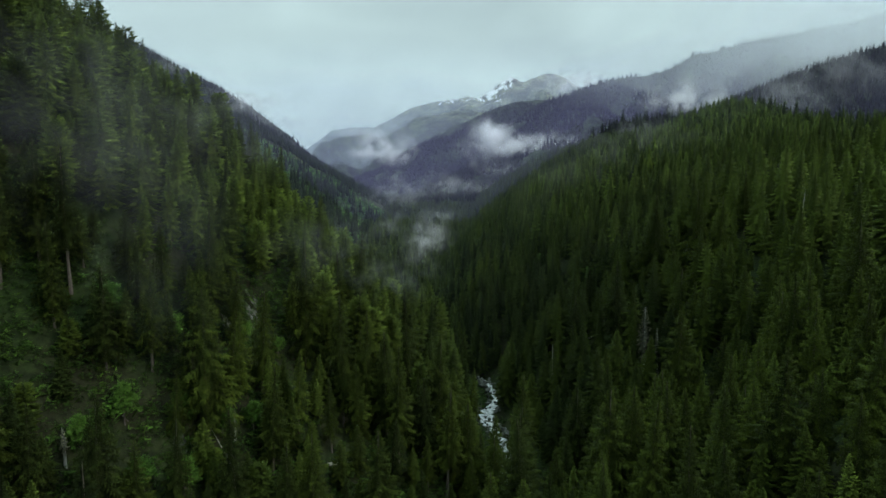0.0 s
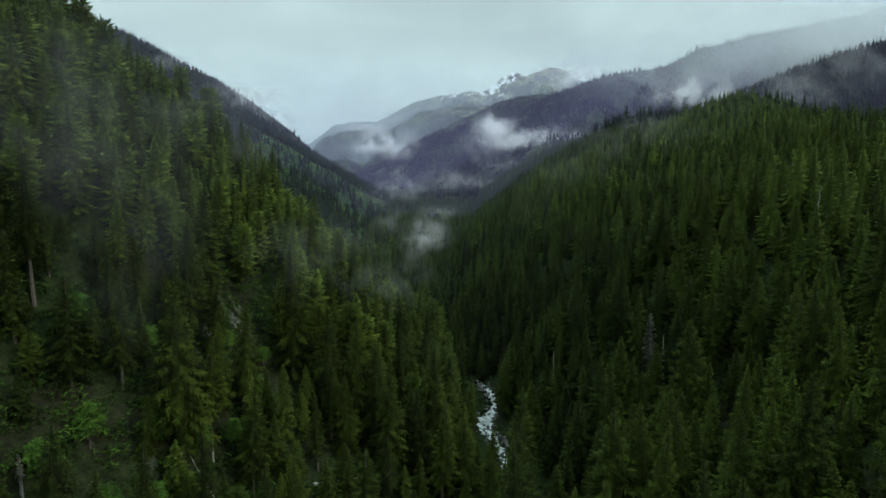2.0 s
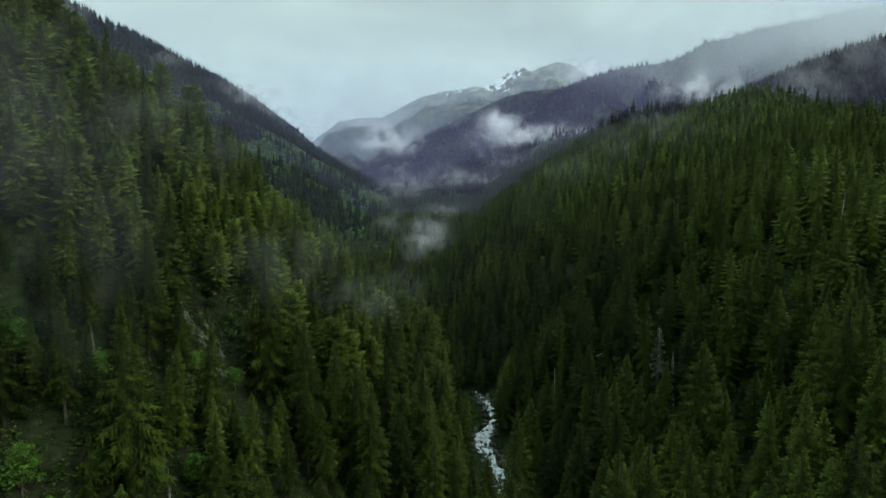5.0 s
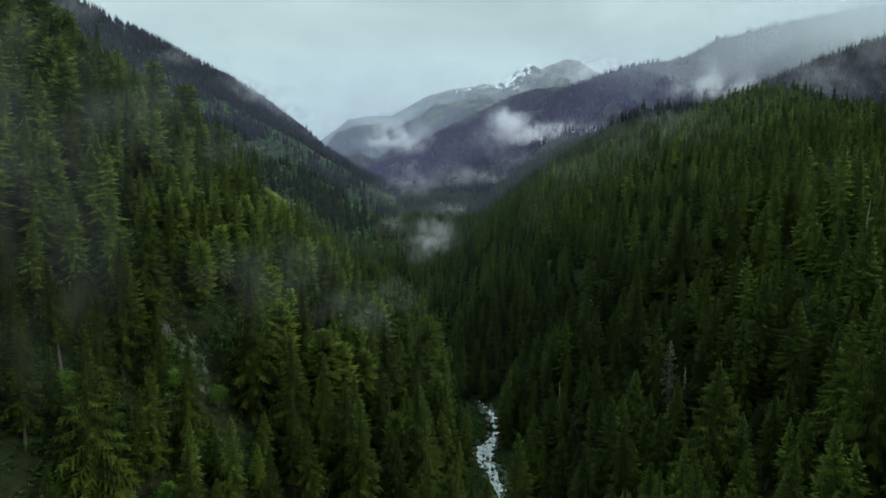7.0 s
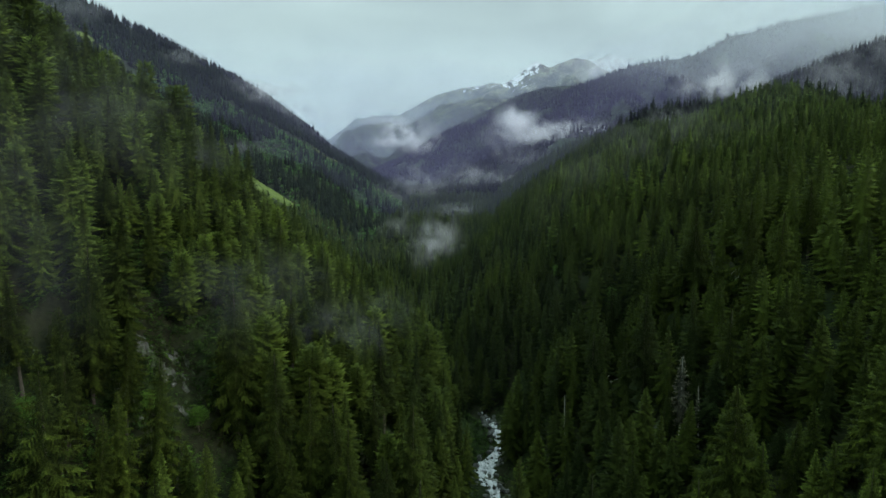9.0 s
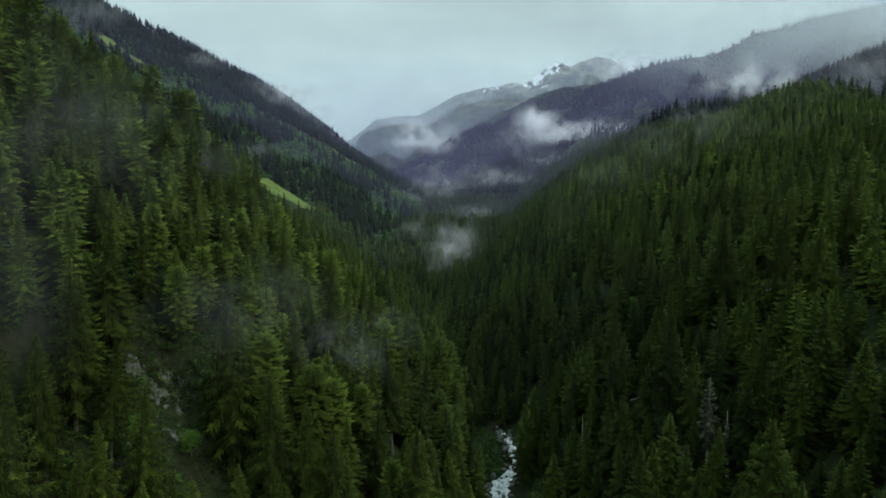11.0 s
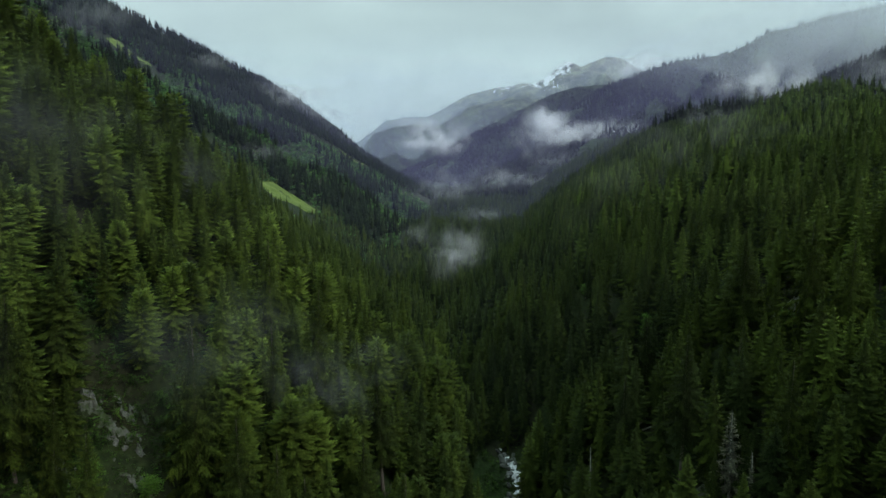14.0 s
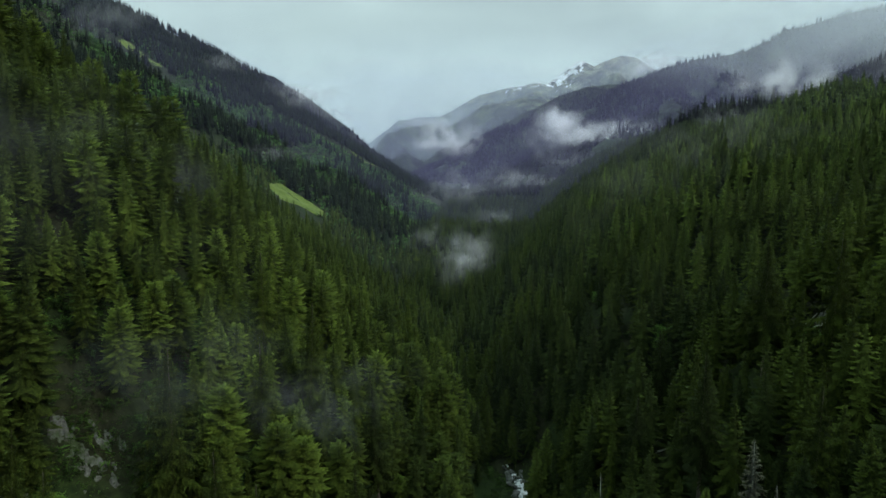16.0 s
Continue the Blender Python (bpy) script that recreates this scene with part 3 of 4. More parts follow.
def wood_of(name, variants, place, size, spin, tint, mat, lean=0.03):
    """One joined mesh of many trees: each a turned, scaled copy of a variant (unit: metres)."""
    pick = rng.integers(0, len(variants), len(place))
    vs, ts, ps, ns = [], [], [], []
    for k, tri in enumerate(variants):
        m = pick == k
        if not m.any():
            continue
        v = tri.reshape(-1, 3)
        c, s = np.cos(spin[m])[:, None], np.sin(spin[m])[:, None]
        w = np.stack([v[None, :, 0] * c - v[None, :, 1] * s, v[None, :, 0] * s + v[None, :, 1] * c, np.repeat(v[None, :, 2], m.sum(), 0)], -1)
        w = w * size[m][:, None, :]
        tilt = rng.normal(0, lean, (m.sum(), 2))
        w[..., 0] += w[..., 2] * tilt[:, :1]
        w[..., 1] += w[..., 2] * tilt[:, 1:]
        w += place[m][:, None, :]
        vs.append(w.reshape(-1, 3))
        ts.append(np.repeat(tint[m], len(v)))
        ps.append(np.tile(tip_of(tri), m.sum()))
        u = puff_of(tri)
        ns.append(np.stack([u[None, :, 0] * c - u[None, :, 1] * s, u[None, :, 0] * s + u[None, :, 1] * c, np.repeat(u[None, :, 2], m.sum(), 0)], -1).reshape(-1, 3))
    v = np.concatenate(vs)
    return mesh_of(name, v, np.arange(len(v)).reshape(-1, 3), mat, np.concatenate(ts), tip=np.concatenate(ps), puff=np.concatenate(ns))


def scatter(x0, x1, y0, y1, pitch, seed):
    r = np.random.default_rng(seed)
    a, b = np.meshgrid(np.arange(x0, x1, pitch), np.arange(y0, y1, pitch))
    a = a + pitch * 0.5 * (np.arange(a.shape[0]) % 2)[:, None]
    p = np.stack([a.ravel(), b.ravel()], 1)
    return p + r.uniform(-0.42, 0.42, p.shape) * pitch


def in_oval(p, cx, cy, rx, ry, turn=0.0):
    c, s = math.cos(radians(turn)), math.sin(radians(turn))
    dx, dy = p[:, 0] - cx, p[:, 1] - cy
    return ((dx * c + dy * s) / rx) ** 2 + ((-dx * s + dy * c) / ry) ** 2 < 1


# clearings: the rock outcrop, the pastures
ALDERS = [(66.5, 243, 12, 3.4), (55.7, 306, 8, 3.0), (-60, 78, 7, 3.2), (-66, 73, 6, 3.0), (-57, 93, 7, 3.0), (-72, 80, 8, 3.4), (-52, 99, 6, 2.6), (-64, 88, 6.5, 3.0), (-76, 72, 7, 3.2),
          (-80, 92, 8, 3.4), (-70, 100, 6, 2.8), (-60, 122, 5, 2.4), (-53, 128, 4.5, 2.2), (92, 197, 6, 2.6)]


def clear_of(p, low=False):
    keep = np.abs(p[:, 0] - stream_x(p[:, 1])) > 7.5 - 6.6 * step(p[:, 1], 238, 256)
    off = p[:, 0] - stream_x(p[:, 1])
    keep &= ~((off < 0) & (off > -12) & (p[:, 1] > 146) & (p[:, 1] < 238))
    keep &= ~in_oval(p, -200, 670, 29, 45, 0) & ~in_oval(p, -182, 610, 30, 38, 0)
    keep &= ~in_oval(p, -634, 1112, 46, 40, 8) & ~in_oval(p, -274, 1374, 46, 48, -25)
    if not low:
        keep &= ~(in_oval(p, -79, 77, 16, 13, 20) & (value_noise(p[:, 0] * 1.7, p[:, 1] * 1.7) < 0.66))
        for a, b, h, w in ALDERS:
            keep &= np.hypot(p[:, 0] - a, p[:, 1] - b) > 3.4
    return keep & (~in_oval(p, -54, 126, 9.2, 18, 30) & ~in_oval(p, -54, 90, 4, 7, 32) & ~in_oval(p, 58.5, 150, 3.5, 8, -23) & ~in_oval(p, 94, 200, 5, 6) & ~in_oval(p, 58, 290, 5, 8) & ~in_oval(p, 53, 192, 3.5, 6) | low)

# tops of trees that stand out on the two sides: east, north, height above the datum
TALL = [(-59, 89.5, 76), (-60.6, 113.7, 72.1), (-17.8, 172.7, 59.3), (-8, 135, 50.6), (-28.3, 124.1, 60.4), (70.6, 151.5, 68.3),
        (48.4, 180.1, 37.4), (54.4, 113, 62.8), (-45.8, 131.5, 79.4), (44.1, 182.6, 53.7), (78.5, 192.8, 91.9), (94.4, 174.2, 91.6), (111.0, 188.6, 101),
        (-17, 147, 51.5), (-66.7, 113.9, 88.3), (-35.9, 176.2, 78), (82, 201, 90.8), (80.9, 253.2, 87.2), (-26.6, 204.8, 50.8), (-51.1, 187.8, 89.2),
        (59.3, 214.3, 61.8), (111.3, 247, 107), (89.1, 182.8, 94.8), (-40.4, 158.9, 72.8), (48.1, 204.3, 50.5), (55.3, 77.7, 64.2),
        (38.5, 56.9, 61.4), (9.6, 76.6, 48.9), (56.3, 171.1, 68.9), (101.5, 257.5, 92.1),
        (2.3, 74.4, 38.8)]
tops = np.array(TALL)
# a screen of spruces on the bank in front of the lower stream
SCREEN = [(5.7, 79, 39.5), (-0.6, 68.3, 36.6), (6.4, 67.5, 40), (13, 105, 41), (9, 94, 43), (16, 128, 41)]
tops = np.concatenate([tops, np.array(SCREEN)])



def valley_light(x, y):
    """Painted valley light as tree tint: dark in the shaded gorge, lighter on the lit spur and bench and on the sunny
    side with its larches.
    """
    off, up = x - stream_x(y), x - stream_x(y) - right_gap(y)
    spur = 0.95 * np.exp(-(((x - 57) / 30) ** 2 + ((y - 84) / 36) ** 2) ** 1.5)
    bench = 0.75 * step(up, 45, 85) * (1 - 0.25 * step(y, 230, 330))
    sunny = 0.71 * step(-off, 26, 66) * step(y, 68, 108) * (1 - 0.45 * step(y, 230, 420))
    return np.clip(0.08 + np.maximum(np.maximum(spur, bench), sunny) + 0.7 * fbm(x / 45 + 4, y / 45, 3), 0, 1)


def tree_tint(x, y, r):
    # gorge shade painted in: tints cut deep in the gorge and by the left bank
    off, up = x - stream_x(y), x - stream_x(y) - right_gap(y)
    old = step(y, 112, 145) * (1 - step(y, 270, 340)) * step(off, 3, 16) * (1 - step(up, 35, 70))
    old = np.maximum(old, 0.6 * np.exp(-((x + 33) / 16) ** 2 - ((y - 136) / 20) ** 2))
    return np.clip((0.56 * valley_light(x, y) + 0.62 * r.random(len(x)) ** 1.3) * (1 - 0.55 * old), 0, 0.9)


pts = scatter(-330, 330, -110, 700, 6.5, 11)
pts = pts[clear_of(pts)]
gap = np.min(np.hypot(pts[:, None, 0] - tops[None, :, 0], pts[:, None, 1] - tops[None, :, 1]), 1)
pts = pts[gap > 5.2]
r0 = np.random.default_rng(5)
high = lambda p: step(p[:, 0] - stream_x(p[:, 1]) - right_gap(p[:, 1]), 85, 135)
small = scatter(60, 330, 40, 700, 6.7, 13)
pts = np.concatenate([pts[r0.random(len(pts)) > high(pts)], small[r0.random(len(small)) < high(small)]])
thin = fbm(pts[:, 0] / 24, pts[:, 1] / 24, 3)
pts = pts[(thin > -0.33) | (r0.random(len(pts)) < 0.35)]
bank = scatter(-30, 60, 60, 330, 5.0, 12)
off = bank[:, 0] - stream_x(bank[:, 1])
bank = bank[(np.abs(off) < 30) & clear_of(bank)]
near = np.array([np.min(np.hypot(pts[:, 0] - a, pts[:, 1] - b)) for a, b in bank])
pts = np.concatenate([pts, bank[near > 3.6]])
# big near trees keep their distance
far_off = np.hypot(pts[:, 0], pts[:, 1] + 5)
kept = []
for i in np.argsort(far_off):
    room = 5.6 if far_off[i] < 150 else 4.4
    if far_off[i] > 260 or not kept or np.min(np.hypot(pts[kept, 0] - pts[i, 0], pts[kept, 1] - pts[i, 1])) > room:
        kept.append(i)
pts = pts[np.sort(kept)]
# young spruces fill the gaps
fill = scatter(-130, 150, 25, 300, 4.2, 14)
fill = fill[clear_of(fill) & (np.abs(fill[:, 0]) < 0.8 * (fill[:, 1] + 60))]
near = np.array([min(np.min(np.hypot(pts[:, 0] - a, pts[:, 1] - b)), np.min(np.hypot(tops[:, 0] - a, tops[:, 1] - b))) for a, b in fill])
fill = fill[(near > 4.9) & ((np.abs(fill[:, 0] - stream_x(fill[:, 1])) > 15) | (fill[:, 1] > 240))]
pts = np.concatenate([pts, fill])
hts = np.clip(22 + r0.normal(0, 1, len(pts)) * (5.0 - 2.6 * high(pts)) - 4.5 * high(pts) - 2.0 * step(pts[:, 1], 240, 360) - 6.0 * step(pts[:, 1], 250, 330) * step(-pts[:, 0], 30, 60), 7, 33)
young = r0.random(len(pts)) < 0.13
hts[young] *= r0.uniform(0.35, 0.7, young.sum())
hts[-len(fill):] = r0.uniform(9, 17, len(fill))
gz = ground_z(pts[:, 0], pts[:, 1])
tz = ground_z(tops[:, 0], tops[:, 1])
th = np.clip(tops[:, 2] - tz, 14, 40)
px = np.concatenate([tops[:, 0], pts[:, 0]])
py = np.concatenate([tops[:, 1], pts[:, 1]])
pz = np.concatenate([tops[:, 2] - th, gz])
ph = np.concatenate([th, hts])
dist = np.hypot(px * 1.0, py + 5)
dist[py < 20] += 400
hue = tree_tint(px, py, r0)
special = np.arange(len(px)) < len(tops)
front = (np.abs(px) < 0.86 * (py + 70)) & (py > 0)
grown = np.arange(len(px)) < len(px) - len(fill)

order = np.argsort(np.where(special, dist * 0.6, np.where(front & grown, dist, 9e9)))
things = order[:300]
is_thing = np.zeros(len(px), bool)
is_thing[things] = True

# near trees, each a thing of its own with trunk and crown
variants = []
for k in range(9):
    r = np.random.default_rng(100 + k)
    H = 25.0
    rad = (4.3, 4.7, 3.9, 5.0, 4.1, 4.5, 4.8, 3.6, 5.2)[k]
    tri = spruce_crown(r, H, rad, 24, 8, "hi", (0.08, 0.12, 0.2, 0.06, 0.14, 0.1, 0.08, 0.26, 0.07)[k])
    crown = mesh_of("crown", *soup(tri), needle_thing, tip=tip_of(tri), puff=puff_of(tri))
    stem = mesh_of("trunk", *trunk_arrays(r, H, 0.30), bark)
    variants.append((stem, crown))
LABELS = ("tall slender spruce with drooping green boughs", "broad dark green spruce on the steep slope", "tall spruce with bare lower trunk among neighbours")
made = {}
rt = np.random.default_rng(21)
for i in things:
    k = int(rt.integers(0, 9))
    s = ph[i] / 25.0
    w = s * rt.uniform(0.82, 1.1) if ph[i] > 15 else s * 1.25
    m = pose(px[i], py[i], pz[i], rt.normal(0, 1.6), rt.normal(0, 1.6), rt.uniform(0, 360)) @ Matrix.Diagonal((w, w, s, 1))
    first = k not in made
    if first:
        base = new("spruce")
        part("trunk", variants[k][0], base)
        part("crown", variants[k][1], base)
        tagged(base, LABELS[0] if k in (2, 4, 0) else LABELS[2] if k == 7 else LABELS[1], "spruce tree", "spruces of the valley sides")
        made[k] = base
        base.matrix_basis = m
    else:
        ob = made[k].copy()
        scene.collection.objects.link(ob)
        for ch in made[k].children:
            c2 = ch.copy()
            scene.collection.objects.link(c2)
            c2.parent = ob
        ob.matrix_basis = m
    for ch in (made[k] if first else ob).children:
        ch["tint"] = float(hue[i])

# the rest of the wood, tier by tier
SHAPES = ((4.3, 0.1), (4.7, 0.07), (3.8, 0.2), (4.4, 0.12), (4.0, 0.1))
mid_v = [spruce_crown(np.random.default_rng(200 + k), 25.0, rad, 27, 9, "mid", b) for k, (rad, b) in enumerate(SHAPES)]
half_v = [spruce_crown(np.random.default_rng(250 + k), 25.0, rad, 14, 9, "mid", b) for k, (rad, b) in enumerate(SHAPES)]
dome_mid = [spruce_crown(np.random.default_rng(270 + k), 25.0, rad, 30, 9, "mid", 0.3, True) for k, rad in enumerate((4.2, 4.8))]
dome_half = [spruce_crown(np.random.default_rng(280 + k), 25.0, rad, 16, 9, "mid", 0.3, True) for k, rad in enumerate((4.2, 4.8))]
low_v = [spruce_crown(np.random.default_rng(300 + k), 25.0, rad, 9, 6, "low", 0.08) for k, rad in enumerate((4.0, 4.5, 3.6, 4.2))]
thin_v = [spruce_crown(np.random.default_rng(350 + k), 25.0, rad, 6, 5, "low", 0.08) for k, rad in enumerate((4.2, 4.8, 3.8, 4.4))]
far_v = [spruce_crown(np.random.default_rng(400 + k), 25.0, rad, 3, 4, "far", 0.05) for k, rad in enumerate((4.6, 5.2, 4.2))]


def plant(name, sel, kinds, mat, label):
    n = sel.sum()
    s = ph[sel] / 25.0
    w = s * rng.uniform(0.95, 1.25, n)
    w = np.where(ph[sel] < 15, s * 1.4, w) * (1 + 0.15 * high(np.stack([px[sel], py[sel]], 1)))
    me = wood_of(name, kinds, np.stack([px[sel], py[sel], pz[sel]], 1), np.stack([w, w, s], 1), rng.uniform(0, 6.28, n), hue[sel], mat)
    return tagged(new(name, me), label, "forest", kind="stuff")


rest = ~is_thing
mid = rest & front & (dist < 178)
half_ = rest & front & ~mid & (dist < 320)
low = rest & ~mid & ~half_ & (front & (dist < 600) | (np.hypot(px, py + 10) < 170))
right_side = px > stream_x(py)
plant("spruce_wood", mid & right_side, mid_v, needle_stuff, "dense spruce wood climbing the gorge side")
plant("spruce_wood", mid & ~right_side, mid_v + dome_mid, needle_stuff, "dense spruce wood on the steep misty slope")
plant("spruce_wood", half_ & right_side, half_v, needle_stuff, "dense spruce wood on the upper gorge side")
plant("spruce_wood", half_ & ~right_side, half_v + dome_half, needle_stuff, "dense spruce wood along the misty gorge")
plant("spruce_wood", low & (dist < 430), low_v, needle_low, "dense spruce wood around the gorge bend")
plant("spruce_wood", low & (dist >= 430), thin_v, needle_low, "dense spruce wood beyond the gorge bend")
plant("spruce_wood", rest & ~mid & ~half_ & ~low, far_v, needle_low, "spruce wood farther along the valley")

# woods on the far sides of the valley
fp = scatter(-1000, 620, 380, 1850, 9.9, 31)
fp = fp[(fp[:, 1] > 700) | (np.abs(fp[:, 0]) > 330)]
fp = fp[(np.abs(fp[:, 0]) < 0.95 * (fp[:, 1] + 60)) & clear_of(fp)]
fp = fp[fbm(fp[:, 0] / 60, fp[:, 1] / 60, 4) > np.where(fp[:, 0] < -95, -0.05, -0.16)]
fp = fp[fp[:, 0] < stream_x(fp[:, 1]) + right_gap(fp[:, 1]) + 520]
scrub = (fp[:, 0] < -95) & (fp[:, 1] < 1350) & (fbm(fp[:, 0] / 70 + 3, fp[:, 1] / 120, 3) > -0.04)
fp = fp[~scrub | (np.random.default_rng(2).random(len(fp)) < 0.26)]
lite_v = [spruce_crown(np.random.default_rng(450 + k), 25.0, rad, 6, 5, "far", 0.05) for k, rad in enumerate((4.6, 5.4, 4.0, 5.0))]
side = fp[:, 0] < -95
for pick, kinds, mat, label in ((side & (fp[:, 1] < 1150), lite_v, needle_side, "dark spruce woods on the far valley side"), (side & (fp[:, 1] >= 1150), far_v, needle_side, "dark spruce woods high on the far valley side"),
                                (~side & (fp[:, 1] < 1150), lite_v, needle_low, "spruce woods along the valley floor"), (~side & (fp[:, 1] >= 1150), far_v, needle_low, "spruce woods at the head of the valley")):
    q = fp[pick]
    n = len(q)
    s = np.random.default_rng(8).uniform(0.55, 1.15, n)
    s *= np.where((q[:, 0] > 250) & (q[:, 1] < 760), 0.72, 1.0)
    sw = s * np.random.default_rng(18).uniform(1.1, 1.5, n)
    me = wood_of("far_wood", kinds, np.stack([q[:, 0], q[:, 1], ground_z(q[:, 0], q[:, 1])], 1), np.stack([sw, sw, s], 1), rng.uniform(0, 6.28, n), rng.random(n) * (1.0 if mat is needle_side else 0.55), mat)
    tagged(new("far_wood", me), label, "forest", kind="stuff")

cone_v = [spruce_crown(np.random.default_rng(500 + k), 25.0, rad, 1, 4, "far", 0.05) for k, rad in enumerate((6.2, 7.4))]
for (name, crest, yc, reach, base, rough, mat, label, dx), pitch, line in ((MOUNTAINS[2], 12.5, 560), (MOUNTAINS[3], 10.6, 860), (MOUNTAINS[4], 7.6, 900), (MOUNTAINS[5], 9.0, 435), (MOUNTAINS[6], 6.0, 900)):
    p = scatter(max(crest[0][0], -1100), min(crest[-1][0], yc * 0.85), yc - reach * 0.97, yc + 25, pitch, int(yc))
    z = mountain_z(crest, yc, reach, base, rough, p[:, 0], p[:, 1])
    keep = (z > np.where(p[:, 0] < 700, 30, 140)) & (z < line + 160 * fbm(p[:, 0] / 150, p[:, 1] / 150, 3)) & (fbm(p[:, 0] / 120 + 9, p[:, 1] / 120, 3) > (-0.6 if yc < 1600 else -0.19)) & (z > ground_z(p[:, 0], p[:, 1]) - 3)
    p, z = p[keep], z[keep]
    n = len(p)
    s = np.random.default_rng(9).uniform(0.42, 1.12, n) * (1.15 if yc > 2000 else 0.9) * (1 - 0.45 * step(z, line - 160, line + 60))
    wide = 1.0 if yc > 2000 else 1.3
    me = wood_of("mountain_wood", cone_v if yc > 2000 else far_v, np.stack([p[:, 0], p[:, 1], z - 1], 1), np.stack([s * wide, s * wide, s], 1), rng.uniform(0, 6.28, n), rng.random(n), needle_far)
    tagged(new("mountain_wood", me), "dark spruce woods on a distant mountain side", "forest", kind="stuff")

# pasture on the far slope
def drape(name, cx, cy, rx, ry, turn, mat, label, lift=0.5):
    u = np.linspace(-1, 1, 49)
    A, B = np.meshgrid(u, u)
    q = A * np.sqrt(1 - B * B / 2), B * np.sqrt(1 - A * A / 2)
    c, s = math.cos(radians(turn)), math.sin(radians(turn))
    wob = 1 + 0.7 * fbm(q[0] * 2.2 + cx, q[1] * 2.2, 3)
    x, y = cx + (q[0] * rx * c - q[1] * ry * s) * wob, cy + (q[0] * rx * s + q[1] * ry * c) * wob
    return tagged(new(name, mesh_of(name, np.stack([x, y, ground_z(x, y) + lift], -1).reshape(-1, 3), grid_faces(49, 49), mat, smooth=True)), label, "meadow", kind="structure")


drape("meadow", -636, 1122, 36, 24, 8, meadow_mat, "narrow green pasture strip high on the far slope", 1.0)
drape("meadow", -285, 1402, 40, 20, -25, meadow_mat, "little green clearing on the wooded slope", 1.0)
drape("meadow", -200, 670, 29, 45, 0, meadow_mat, "small bright green alpine meadow among the spruces", 0.7)


# ---- mist and haze ----
def sheet_cloud(name, cx, cy, cz, width, height, n, density, seed, label, colour=(0.88, 0.86, 0.92), low=0.42, high=0.80, deep=0.35, grain=2.6, swing=0.30, billow=0.14):
    """A wisp of cloud: overlapping thin billowing layers, at slightly different depths and turns."""
    r = np.random.default_rng(seed)
    # dense cloud is built of more, thinner layers
    density = min(density, 0.44)
    n, density = (n, density) if density < 0.24 else (math.ceil(n * math.log(1 - density) / math.log(1 - 0.23)), 0.23)
    vs, fs, uvs = [], [], []
    u = np.linspace(0, 1, 9)
    A, B = np.meshgrid(u, u)
    for k in range(n):
        sw, sh = width * r.uniform(0.55, 1.0), height * r.uniform(0.55, 1.0)
        yaw = r.uniform(-swing, swing)
        ox, oz, oy = r.uniform(-0.28, 0.28) * width, r.uniform(-0.2, 0.2) * height, (k / max(n - 1, 1) - 0.5) * width * deep
        px_, pz_ = (A - 0.5) * sw * 1.25, (B - 0.5) * sh * 1.25
        bulge = billow * height * fbm(A * 3 + seed * 3.1 + k, B * 3 + k * 1.7, 3)
        x = cx + ox + px_ * math.cos(yaw) - bulge * math.sin(yaw)
        y = cy + oy + px_ * math.sin(yaw) + bulge * math.cos(yaw)
        z = cz + oz + pz_ + 0.18 * height * fbm(A * 2 + k, B * 2 + seed, 2)
        fs.append(grid_faces(9, 9) + 81 * k)
        vs.append(np.stack([x, y, z], -1).reshape(-1, 3))
        uvs.append(np.stack([A, B], -1).reshape(-1, 2))
    mat = mist_material(name + "_vapour", colour, density, grain / height, low, high, seed)
    me = mesh_of(name, np.concatenate(vs), np.concatenate(fs), mat, smooth=True, uvs=np.concatenate(uvs))
    return tagged(new(name, me), label, "mist", kind="stuff")


